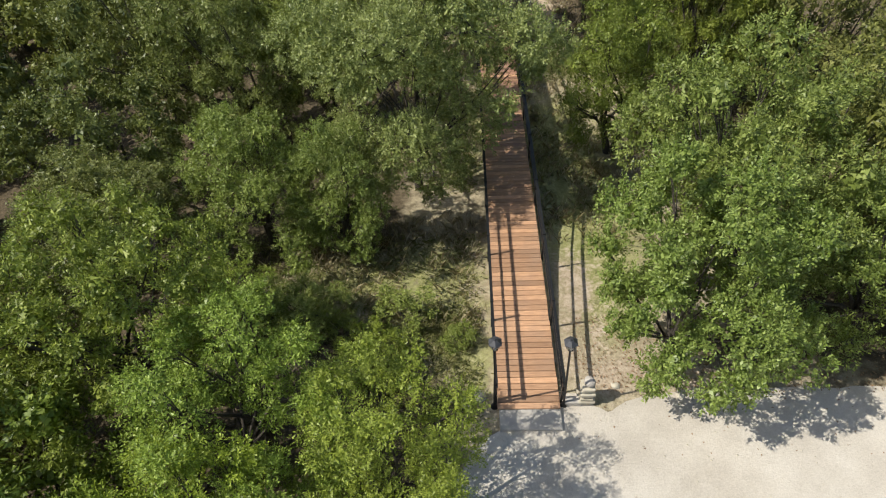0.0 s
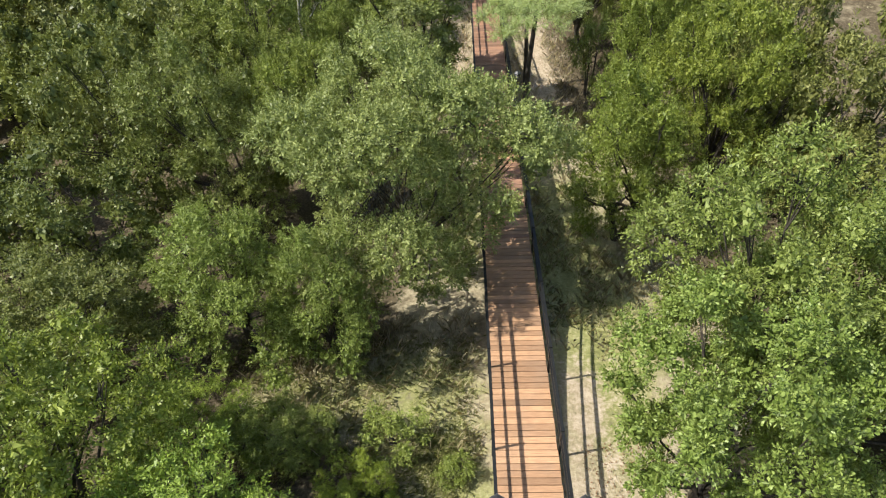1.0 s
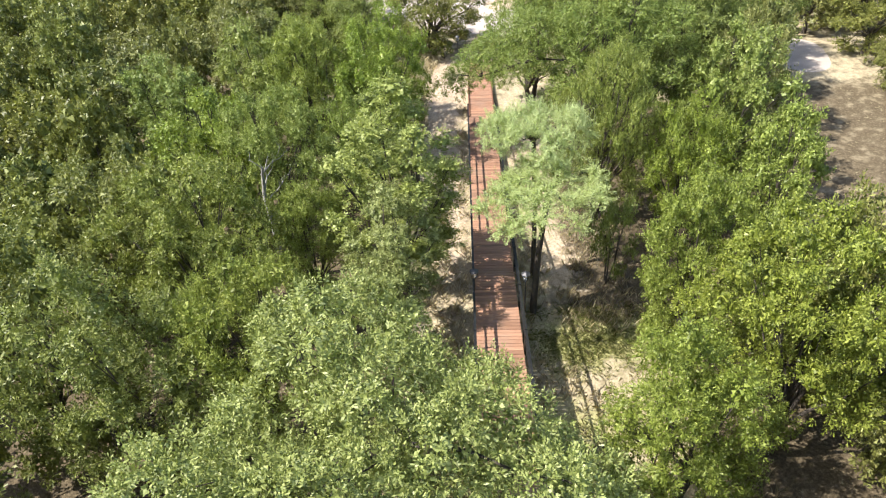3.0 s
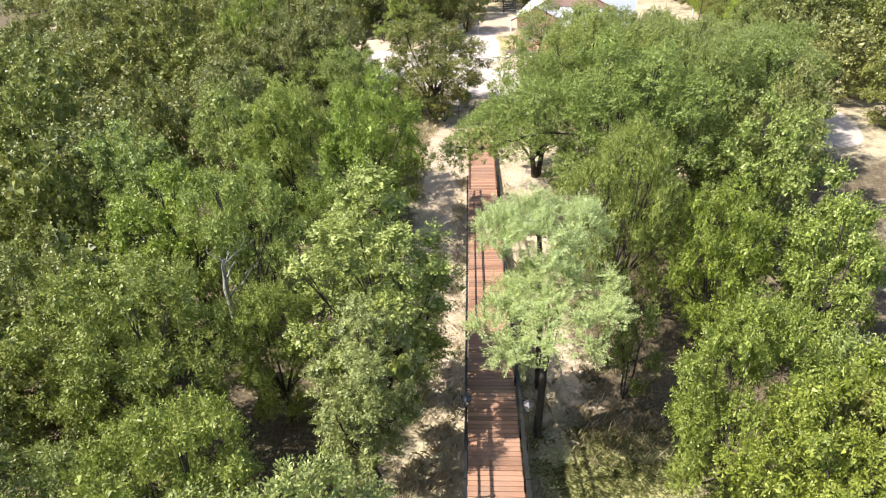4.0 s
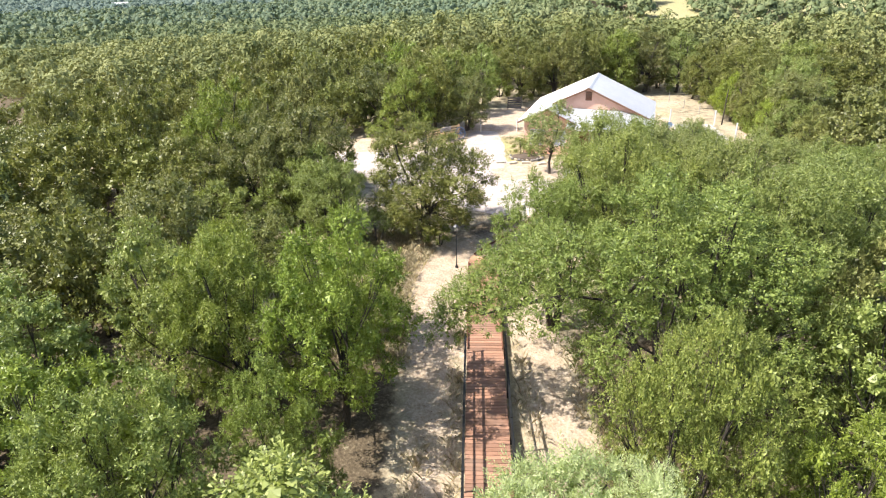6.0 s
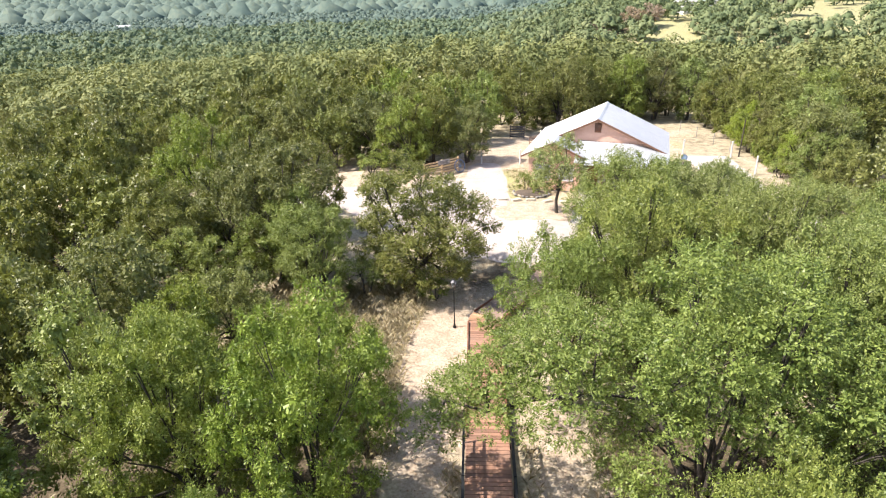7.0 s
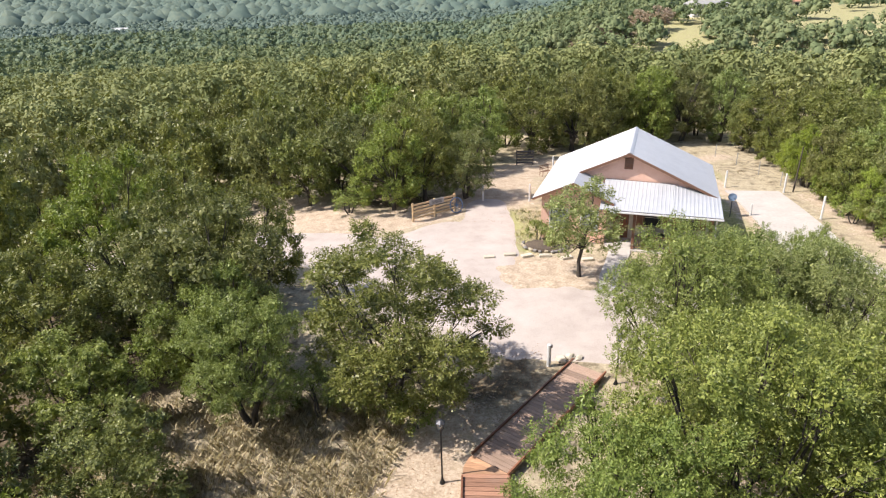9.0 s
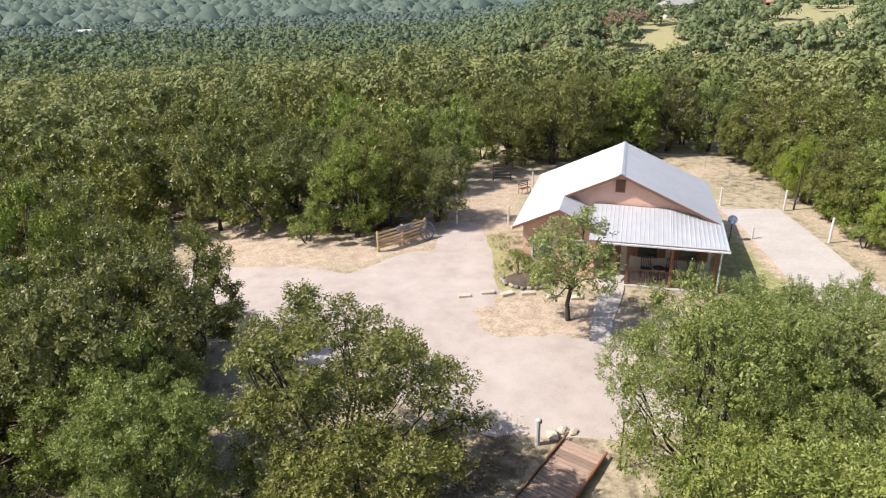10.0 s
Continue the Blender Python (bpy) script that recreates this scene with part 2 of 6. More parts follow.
def caliche_material(name, low, mid_tone, high):
    n = Nodes(name)
    pos = n.position()
    fine, mid = n.noise(22.0, 6.0, 0.7, pos), n.noise(0.8, 4.0, 0.6, pos)
    stones = n.add("ShaderNodeTexVoronoi", Scale=28.0)
    n.link(pos, stones.inputs["Vector"])
    wide = n.noise(0.22, 3.0, 0.6, pos)
    mixed = n.maths("ADD", n.maths("ADD", n.maths("MULTIPLY", fine, 0.4), n.maths("MULTIPLY", mid, 0.4)), n.maths("MULTIPLY", wide, 0.2))
    base = n.ramp(mixed, (0.36, low), (0.5, mid_tone), (0.64, high))
    col = n.mix(n.maths("MULTIPLY", n.maths("SUBTRACT", 0.35, stones.outputs["Distance"], True), 0.9), base, (0.24, 0.225, 0.21))
    n.bump(fine, 0.6, 0.02)
    return n.colour(col, 0.95)


GROUND_MAT = ground_material()
CALICHE = caliche_material("tan_caliche_gravel", (0.345, 0.288, 0.250), (0.448, 0.382, 0.338), (0.525, 0.462, 0.416))
PALE_GRAVEL = caliche_material("white_gravel", (0.43, 0.375, 0.315), (0.56, 0.50, 0.43), (0.66, 0.60, 0.53))


def grass_material(name, dark, mid, light):
    n = Nodes(name)
    island = n.tree.nodes.new("ShaderNodeNewGeometry").outputs["Random Per Island"]
    n.colour(n.ramp(island, (0.0, dark), (0.5, mid), (1.0, light)), 0.8)
    n.bsdf.inputs["Specular IOR Level"].default_value = 0.2
    trans = n.tree.nodes.new("ShaderNodeBsdfTranslucent")
    n.link(n.bsdf.inputs["Base Color"].links[0].from_socket, trans.inputs["Color"])
    blend = n.add("ShaderNodeMixShader", Fac=0.5)
    n.link(n.bsdf.outputs[0], blend.inputs[1])
    n.link(trans.outputs[0], blend.inputs[2])
    n.link(blend.outputs[0], n.out.inputs["Surface"])
    return n.mat


DRY_GRASS = grass_material("dry_grass", (0.46, 0.40, 0.22), (0.66, 0.58, 0.40), (0.82, 0.74, 0.56))
GREEN_GRASS = grass_material("green_weeds", (0.17, 0.20, 0.055), (0.32, 0.34, 0.12), (0.52, 0.48, 0.24))


# ---- mesh helpers ----
def mesh_from(name, verts, faces, material, smooth=False):
    me = bpy.data.meshes.new(name)
    verts = np.asarray(verts, float)
    if isinstance(faces, np.ndarray):
        k, count = faces.shape[1], faces.shape[0]
        me.vertices.add(len(verts))
        me.vertices.foreach_set("co", verts.ravel())
        me.loops.add(count * k)
        me.loops.foreach_set("vertex_index", faces.ravel().astype(np.int32))
        me.polygons.add(count)
        me.polygons.foreach_set("loop_start", np.arange(0, count * k, k, dtype=np.int32))
        me.polygons.foreach_set("loop_total", np.full(count, k, dtype=np.int32))
        me.update(calc_edges=True)
    else:
        me.from_pydata([tuple(v) for v in verts], [], faces)
        me.update()
    me.materials.append(material)
    if smooth:
        me.polygons.foreach_set("use_smooth", np.ones(len(me.polygons), dtype=bool))
    return me


def part(name, bm, material, parent, label=""):
    """One mesh object under a thing or a part."""
    if isinstance(bm, bmesh.types.BMesh):
        me = bpy.data.meshes.new(name)
        bm.to_mesh(me)
        bm.free()
        me.materials.append(material)
    else:
        me = bm
    ob = new(name, me)
    ob.parent = parent
    return tagged(ob, label=label)


def thing(name, m, label, category, group="", kind=""):
    ob = new(name)
    ob.matrix_basis = m
    ob.empty_display_size = 0.3
    return tagged(ob, label, category, group, kind)


def solid(name, bm, material, label="", category="", kind="", group="", m=None):
    ob = part(name, bm, material, None)
    if m is not None:
        ob.matrix_basis = m
    return tagged(ob, label, category, group, kind)


def box(bm, lo, hi, bevel=0.0, m=None):
    """A box from corner to corner added to bm, with its edges taken off."""
    lo, hi = Vector(lo), Vector(hi)
    made = bmesh.ops.create_cube(bm, size=1.0, matrix=Matrix.Translation((lo + hi) / 2) @ Matrix.Diagonal((*(hi - lo), 1)))["verts"]
    if bevel:
        edges = list({e for v in made for e in v.link_edges})
        made = list({v for f in bmesh.ops.bevel(bm, geom=edges, offset=bevel, segments=1, affect="EDGES")["faces"] for v in f.verts} | {v for v in made if v.is_valid})
    if m is not None:
        bmesh.ops.transform(bm, matrix=m, verts=[v for v in made if v.is_valid])
    return bm


def boxed(lo, hi, bevel=0.0):
    return box(bmesh.new(), lo, hi, bevel)


def rod(bm, a, b, r0, r1=None, sides=8):
    a, b = Vector(a), Vector(b)
    turn = (b - a).to_track_quat("Z", "Y").to_matrix().to_4x4()
    bmesh.ops.create_cone(bm, cap_ends=True, segments=sides, radius1=r0, radius2=r0 if r1 is None else r1, depth=(b - a).length, matrix=Matrix.Translation((a + b) / 2) @ turn)
    return bm


def prism(bm, outline, y0, y1):
    """A solid with an outline in x and z, from y0 to y1."""
    front = [bm.verts.new((x, y0, z)) for x, z in outline]
    back = [bm.verts.new((x, y1, z)) for x, z in outline]
    bm.faces.new(front)
    bm.faces.new(back[::-1])
    for i in range(len(outline)):
        j = (i + 1) % len(outline)
        bm.faces.new((front[j], front[i], back[i], back[j]))
    bmesh.ops.recalc_face_normals(bm, faces=bm.faces)
    return bm


def plate(bm, corners, thick):
    """A flat slab under four or more corners."""
    top = [bm.verts.new(c) for c in corners]
    low = [bm.verts.new((c[0], c[1], c[2] - thick)) for c in corners]
    bm.faces.new(top)
    bm.faces.new(low[::-1])
    for i in range(len(corners)):
        j = (i + 1) % len(corners)
        bm.faces.new((top[j], top[i], low[i], low[j]))
    bmesh.ops.recalc_face_normals(bm, faces=bm.faces)
    return bm


# ---- the lie of the land ----
def smooth01(a, lo, hi):
    t = np.clip((a - lo) / (hi - lo), 0, 1)
    return t * t * (3 - 2 * t)


def curve(v, xs, zs):
    """Linear between the knots, rounded off."""
    d = 1.2
    return (np.interp(v - d, xs, zs) + 2 * np.interp(v, xs, zs) + np.interp(v + d, xs, zs)) / 4


def wave(x, y, s, seed=0.0):
    return np.sin(x / s + seed) * np.cos(y / (s * 1.13) - seed * 1.7) + 0.5 * np.sin((x + y) / (s * 0.47) + 2.1 * seed) * np.cos((x - 0.7 * y) / (s * 0.53))


def ground_z(x, y):
    x, y = np.asarray(x, float), np.asarray(y, float)
    along = curve(y, [-60, 0, 8.4, 10.5, 14, 17, 21, 27, 33, 38, 43, 50, 55, 60, 66, 100], [-0.3, -0.2, -0.12, -0.4, -1.0, -1.9, -2.6, -2.6, -2.3, -2.0, -1.45, -0.85, -0.65, -0.4, -0.05, 0])
    side = np.where(x < -9, (x + 9) * 0.09, 0.0) * smooth01(y, 5, 40)
    side = np.maximum(side, -9) + smooth01(x, 9, 20) * smooth01(y, 12, 20) * (1 - smooth01(y, 50, 60)) * 1.2
    near = along + side + 0.06 * wave(x, y, 2.3) * smooth01(np.abs(x - 1.5), 0.5, 4)
    r = np.hypot(x - 1, y - 40)
    az = np.degrees(np.arctan2(x - 1, y - 40))
    valley = np.interp(r, [0, 60, 120, 200, 260, 350, 600, 1000, 1500, 2200, 3200, 5000], [0, -1, -5, -10, -12, -12.5, -13, -13, -6, 15, 55, 70])
    ridge = np.interp(r, [0, 120, 180, 208, 222, 245, 290, 350, 430, 600, 900, 1400, 2200, 3200, 5000], [0, -4.5, -11.5, -12, -4.5, 0.5, 4, 5, 5, 3, 0, 0, 18, 60, 70])
    far = valley + (ridge - valley) * smooth01(az, -3, 13) + wave(x, y, 260.0, 1.0) * np.interp(r, [150, 1500, 3500], [0, 4, 14])
    k = smooth01(r, 70, 130) * smooth01(y, 20, 90)
    return near * (1 - k) + far * k


ROAD_LINES = (
    ([(21.2, 49.5), (21.5, 53), (20, 61), (13, 63.2), (7, 62.2), (3, 62.8), (-2, 66.4), (-7, 70.2), (-13, 72.2), (-24, 71)], (1.8, 2.0, 2.2, 2.8, 3.0, 3.4, 4.0, 2.7, 2.2, 1.8)),
    ([(0.0, 66), (0.6, 71), (1.5, 75.5), (1.4, 79)], (3.2, 2.6, 1.6, 1.3)),
    ([(-1, 1), (6, 2.6), (30, 2.6)], (4.6, 5.9, 5.9)),
    ([(1.5, 6), (2.6, 7.5)], (1.6, 0.9)),
    ([(21.5, -30), (22, 10), (21.6, 20)], (2.4, 2.2, 2.0)),
    ([(-3.4, 69.6), (-0.8, 73.4)], (2.6, 1.9)),
)
SAND_LINES = (
    ([(0.6, 55.6), (-0.4, 54.6), (-0.8, 52), (-1.0, 49), (-1.1, 45), (-0.6, 40), (-0.3, 34), (-0.2, 29)], (0.9, 1.1, 1.6, 1.5, 1.1, 0.55, 0.3, 0.1)),
    ([(3.6, 47), (4.0, 41), (4.0, 36), (4.2, 31)], (0.9, 0.9, 0.6, 0.6)),
    ([(-2.5, 77), (-5, 75.6), (-8, 75.2), (-11, 77), (-13, 79)], (2.0, 2.2, 2.6, 2.4, 2.0)),
    ([(-1, 78.6), (2, 80.5), (2.5, 86), (6.5, 90)], (2.0, 2.8, 2.8, 2.0)),
    ([(3.2, 67.5), (6.5, 67.0)], (2.3, 2.2)),
    ([(3.0, 9.5), (3.2, 13)], (0.5, 0.6)),
    ([(18.2, 70), (18.6, 84), (18, 90), (22, 92)], (0.6, 0.7, 0.8, 0.9)),
    ([(24.5, 80), (24.2, 70)], (1.0, 1.0)),
    ([(3.4, 8.9), (5.8, 9.0)], (0.6, 0.6)),
    ([(7.5, 53), (10, 52.6)], (1.5, 1.2)),
    ([(-53, 107), (-60, 112)], (4, 4)),
)
GREEN_LINES = (
    ([(4.2, 27.5), (6.5, 27.8)], (1.2, 1.0)),
    ([(-0.4, 20), (0.0, 24)], (0.9, 1.2)),
    ([(0.2, 9.5), (-1.2, 12.0)], (0.8, 1.2)),
    ([(3.6, 70.4), (3.5, 73), (3.1, 77)], (0.5, 0.8, 0.5)),
    ([(15.6, 67), (16.2, 78), (17.5, 86)], (2.2, 1.9, 2.2)),
    ([(3.5, 10.6), (4.4, 16), (3.8, 23)], (0.8, 1.9, 1.6)),
    ([(-5.0, 12.4), (-2.6, 12.8), (-0.4, 13.4)], (0.8, 1.1, 1.0)),
)
# Leaf litter; the first and last strips also paint tree shade into the colour.
LITTER_SHADE_LINES = (
    ([(6.2, 29), (6.4, 37)], (2.4, 2.4)),
    ([(-6, 80), (-2, 79.5), (3, 82)], (1.8, 1.6, 1.6)),
    ([(0.3, 56.2), (2.4, 58.6)], (0.9, 0.9)),
    ([(6.8, 9.8), (12, 9.5), (20, 9.5)], (1.0, 1.1, 1.2)),
)


def line_weight(lines, x, y, soft=0.9):
    """1 inside the strips, 0.5 on their edges, 0 outside."""
    x, y = np.asarray(x, float), np.asarray(y, float)
    best = np.full(x.shape, -1e9)
    for pts, widths in lines:
        for (x0, y0), (x1, y1), w0, w1 in zip(pts, pts[1:], widths, widths[1:]):
            dx, dy = x1 - x0, y1 - y0
            t = np.clip(((x - x0) * dx + (y - y0) * dy) / (dx * dx + dy * dy), 0, 1)
            d = np.hypot(x - x0 - t * dx, y - y0 - t * dy)
            best = np.maximum(best, (w0 + t * (w1 - w0)) - d)
    return np.clip(0.5 + best / (2 * soft), 0, 1)


def road_weight(x, y):
    wob = 0.28 * wave(x, y, 0.9, 0.4) + 0.16 * wave(x, y, 0.33, 1.4)
    w = line_weight(ROAD_LINES, x, y, 1.0) + 0.17 * wob
    keep = smooth01(np.hypot((np.asarray(x) - 5.2) / 3.7, (np.asarray(y) - 67.5) / 2.35) + 0.10 * wave(x, y, 0.7, 0.9) + 0.07 * wave(x, y, 0.27, 0.2), 0.5, 1.4)
    return np.minimum(w, 0.1 + 0.9 * keep)


def axis(lo, hi, step, far, grow=1.16):
    core = list(np.arange(lo, hi + 1e-6, step))
    up, d = [], step
    while (up[-1] if up else hi) < far:
        d *= grow
        up.append((up[-1] if up else hi) + d)
    down, d = [], step
    while (down[-1] if down else lo) > -far:
        d *= grow
        down.append((down[-1] if down else lo) - d)
    return np.array(down[::-1] + core + up)


def build_ground():
    xs, ys = axis(-16, 26, 0.4, 4200), axis(-2, 92, 0.4, 4600)
    gx, gy = np.meshgrid(xs, ys)
    gz = ground_z(gx, gy)
    nx, ny = len(xs), len(ys)
    idx = np.arange(nx * ny).reshape(ny, nx)
    quads = np.stack([idx[:-1, :-1], idx[:-1, 1:], idx[1:, 1:], idx[1:, :-1]], -1).reshape(-1, 4)
    verts = np.stack([gx, gy, gz], -1).reshape(-1, 3)
    me = mesh_from("ground", verts, quads, GROUND_MAT, True)
    zone = me.color_attributes.new("zone", "FLOAT_COLOR", "POINT")
    col = np.zeros((len(verts), 4))
    r = np.hypot(gx, gy - 40).ravel()
    col[:, 0] = line_weight(SAND_LINES, gx, gy, 1.2).ravel()
    col[:, 1] = line_weight(GREEN_LINES, gx, gy, 1.2).ravel()
    col[:, 2] = line_weight(LITTER_SHADE_LINES, gx, gy, 1.4).ravel()
    fx, fy = gx.ravel(), gy.ravel()
    # Litter of the wood floor; the mask also darkens the colour for tree shade.
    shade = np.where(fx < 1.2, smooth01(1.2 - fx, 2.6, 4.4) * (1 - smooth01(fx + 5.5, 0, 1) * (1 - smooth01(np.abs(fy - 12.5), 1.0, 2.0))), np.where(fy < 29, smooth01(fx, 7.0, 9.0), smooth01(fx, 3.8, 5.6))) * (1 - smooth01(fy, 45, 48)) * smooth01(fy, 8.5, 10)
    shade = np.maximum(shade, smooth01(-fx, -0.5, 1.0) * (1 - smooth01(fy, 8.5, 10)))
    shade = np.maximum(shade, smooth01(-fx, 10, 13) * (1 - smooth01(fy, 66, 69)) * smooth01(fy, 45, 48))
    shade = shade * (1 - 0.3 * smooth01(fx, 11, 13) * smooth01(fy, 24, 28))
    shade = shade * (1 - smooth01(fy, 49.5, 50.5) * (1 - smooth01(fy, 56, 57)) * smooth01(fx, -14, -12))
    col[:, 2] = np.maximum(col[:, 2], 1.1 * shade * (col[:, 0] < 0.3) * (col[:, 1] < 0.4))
    meadow = smooth01(np.degrees(np.arctan2(fx - 1, fy - 40)), 12, 14) * smooth01(r, 205, 216) * (1 - smooth01(r, 520, 620))
    col[:, 1] = np.maximum(col[:, 1], 0.62 * meadow)
    col[:, 2] = np.maximum(col[:, 2], 1.2 * smooth01(r, 75, 105) * (1 - meadow))
    # Alpha falls with distance and brings in the painted haze tone.
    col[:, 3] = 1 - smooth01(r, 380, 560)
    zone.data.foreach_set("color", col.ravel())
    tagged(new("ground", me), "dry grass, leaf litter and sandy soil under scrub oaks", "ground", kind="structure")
    # the road is a sheet of its own that dips under the ground along its edges
    w = road_weight(gx, gy)
    rz = gz + np.clip((w - 0.5) * 0.16, -0.05, 0.035)
    rv = np.stack([gx, gy, rz], -1).reshape(-1, 3)
    wq = w.reshape(-1)[quads].max(1)
    near = (np.abs(rv[quads[:, 0], 0]) < 60) & (rv[quads[:, 0], 1] > -45) & (rv[quads[:, 0], 1] < 110)
    q = quads[(wq > 0.36) & near]
    at_start = rv[q[:, 0], 1] < 25.0
    for name, sheet, mat, label in (("road", q[~at_start], CALICHE, "tan caliche gravel road and parking ground"), ("parking_ground", q[at_start], PALE_GRAVEL, "white gravel parking ground at the boardwalk's foot")):
        used, inverse = np.unique(sheet, return_inverse=True)
        tagged(new(name, mesh_from(name, rv[used], inverse.reshape(-1, 4), mat, True)), label, "road", kind="structure")


build_ground()


# ---- the boardwalk ----
DECK_Y0, DECK_Y1, DECK_W = 7.9, 52.72, 1.52
TURN_DIR, TURN_SIDE = Vector((0.585, 0.811, 0)), Vector((0.811, -0.585, 0))


def deck_left(y):
    return 0.81 - 0.0083 * (y - 7.9)


def deck_z(y):
    return float(curve(np.array(y), [0, 7.9, 14, 21, 29, 37.5, 43, 48, 53, 60], [0.02, 0.0, -0.10, -0.36, -0.72, -1.18, -0.98, -0.72, -0.46, -0.28]))


def deck_pose(y):
    slope = math.atan2(deck_z(y + 0.2) - deck_z(y - 0.2), 0.4)
    return Matrix.Translation((deck_left(y) + DECK_W / 2, y, deck_z(y))) @ Matrix.Rotation(slope, 4, "X")


boardwalk = thing("boardwalk", pose(0, 0, 0), "long raised boardwalk of red-brown stained planks over dry ground", "boardwalk")


def beam(name, points, lo, hi, material, parent, label=""):
    """A beam swept along points; lo and hi are the cross section's corners (across, up)."""
    bm = bmesh.new()
    rings = []
    for i, p in enumerate(points):
        d = Vector(points[min(i + 1, len(points) - 1)]) - Vector(points[max(i - 1, 0)])
        side = Vector((d.y, -d.x, 0)).normalized()
        rings.append([bm.verts.new(Vector(p) + side * a + Vector((0, 0, b))) for a, b in ((lo[0], lo[1]), (hi[0], lo[1]), (hi[0], hi[1]), (lo[0], hi[1]))])
    for r0, r1 in zip(rings, rings[1:]):
        for i in range(4):
            j = (i + 1) % 4
            bm.faces.new((r0[i], r0[j], r1[j], r1[i]))
    bm.faces.new(rings[0][::-1])
    bm.faces.new(rings[-1])
    bmesh.ops.recalc_face_normals(bm, faces=bm.faces)
    return part(name, bm, material, parent, label)


STATIONS = [DECK_Y0 + 0.08 + i * (DECK_Y1 - DECK_Y0 - 0.1) / 30 for i in range(31)]
for off in (0.06, 0.76, 1.46):
    beam("joist", [(deck_left(y) + off, y, deck_z(y)) for y in STATIONS], (-0.025, -0.24), (0.025, -0.045), DECK_OLD, boardwalk)
CORNER_R = Vector((deck_left(DECK_Y1) + DECK_W, DECK_Y1 + 0.02, 0))
for off in (-1.42, -0.76, -0.10):
    pts = []
    for i in range(8):
        p = CORNER_R + TURN_SIDE * off + TURN_DIR * (0.1 + i * 6.75 / 7)
        pts.append((p.x, p.y, deck_z(p.y)))
    beam("joist", pts, (-0.025, -0.20), (0.025, -0.045), DECK_OLD, boardwalk)
for y in np.arange(10.2, 52, 2.44):
    for off in (0.05, 1.47):
        x = deck_left(y) + off
        g = float(ground_z(x, y))
        if deck_z(y) - g > 0.3:
            part("leg", boxed((x - 0.045, y - 0.045, g - 0.1), (x + 0.045, y + 0.045, deck_z(y) - 0.05)), DECK_OLD, boardwalk)


# ---- railings ----
def railing(side):
    """Posts with a flat top rail and a middle rail along one side of the boardwalk."""
    off = -0.05 if side == "left" else DECK_W + 0.05
    rail = thing("railing", pose(0, 0, 0), "black metal railing with two rails along the boardwalk", "railing", "boardwalk railings")
    ys = np.arange(8.15, 46.0, 2.44)
    for y in ys:
        x, z = deck_left(y) + off, deck_z(y)
        bm = boxed((x - 0.028, y - 0.028, z - 0.28), (x + 0.028, y + 0.028, z + 0.90), 0.004)
        box(bm, (x - 0.045, y - 0.045, z + 0.90), (x + 0.045, y + 0.045, z + 0.925))
        part("post", bm, BLACK_IRON, rail)
    fine = np.linspace(8.0, ys[-1] + 0.05, 36)
    line = [(deck_left(y) + off, y, deck_z(y)) for y in fine]
    beam("top_rail", line, (-0.04, 0.85), (0.04, 0.89), BLACK_IRON, rail)
    beam("middle_rail", line, (-0.025, 0.42), (0.025, 0.46), BLACK_IRON, rail)
    return rail


railing("left")
railing("right")
curb = thing("boardwalk_curb", pose(0, 0, 0), "low red-brown timber curb along both edges of the boardwalk's end", "curb")
for off in (-1.49, -0.03):
    pts = []
    for i in range(9):
        s = (-0.05 if off > -1 else 0.0) + i * 6.95 / 8
        p = CORNER_R + TURN_SIDE * off + TURN_DIR * s
        pts.append((p.x, p.y, deck_z(p.y)))
    beam("rail", pts, (-0.028, 0.004), (0.028, 0.085), POST_WOOD, curb)
for off in (0.02, DECK_W - 0.02):
    beam("rail", [(deck_left(y) + off, y, deck_z(y)) for y in (45.0, 46.5, 48.0, 49.5, 51.0, 52.6)], (-0.028, 0.004), (0.028, 0.085), POST_WOOD, curb)


# ---- lamp posts ----
def lamp_post(x, y, z, height=2.25, lean=0.0):
    lamp = thing("lamp_post", pose(x, y, z, 0, lean, 0), "slim black garden lamp post with a glass lantern head", "lamp", "garden lamp posts")
    bm = rod(bmesh.new(), (0, 0, 0), (0, 0, 0.10), 0.10, 0.06, 12)
    rod(bm, (0, 0, 0.10), (0, 0, 0.22), 0.055, 0.035, 12)
    part("base", bm, BLACK_IRON, lamp)
    bm = rod(bmesh.new(), (0, 0, 0.2), (0, 0, height - 0.34), 0.03, 0.025, 10)
    rod(bm, (0, 0, height - 0.36), (0, 0, height - 0.30), 0.05, 0.075, 12)
    part("pole", bm, BLACK_IRON, lamp)
    head = part("lantern", rod(bmesh.new(), (0, 0, height - 0.30), (0, 0, height - 0.07), 0.075, 0.135, 6), LAMP_GLASS, lamp, "six-sided clear glass lantern")
    for i in range(6):
        a = math.radians(60 * i)
        part("bar", rod(bmesh.new(), (0.077 * math.cos(a), 0.077 * math.sin(a), height - 0.30), (0.138 * math.cos(a), 0.138 * math.sin(a), height - 0.07), 0.008, None, 5), BLACK_IRON, head)
    bm = rod(bmesh.new(), (0, 0, height - 0.07), (0, 0, height - 0.05), 0.165, 0.165, 6)
    rod(bm, (0, 0, height - 0.05), (0, 0, height + 0.03), 0.155, 0.05, 6)
    rod(bm, (0, 0, height + 0.03), (0, 0, height + 0.07), 0.02, 0.012, 6)
    part("cap", bm, DARK_METAL, lamp)
    return lamp


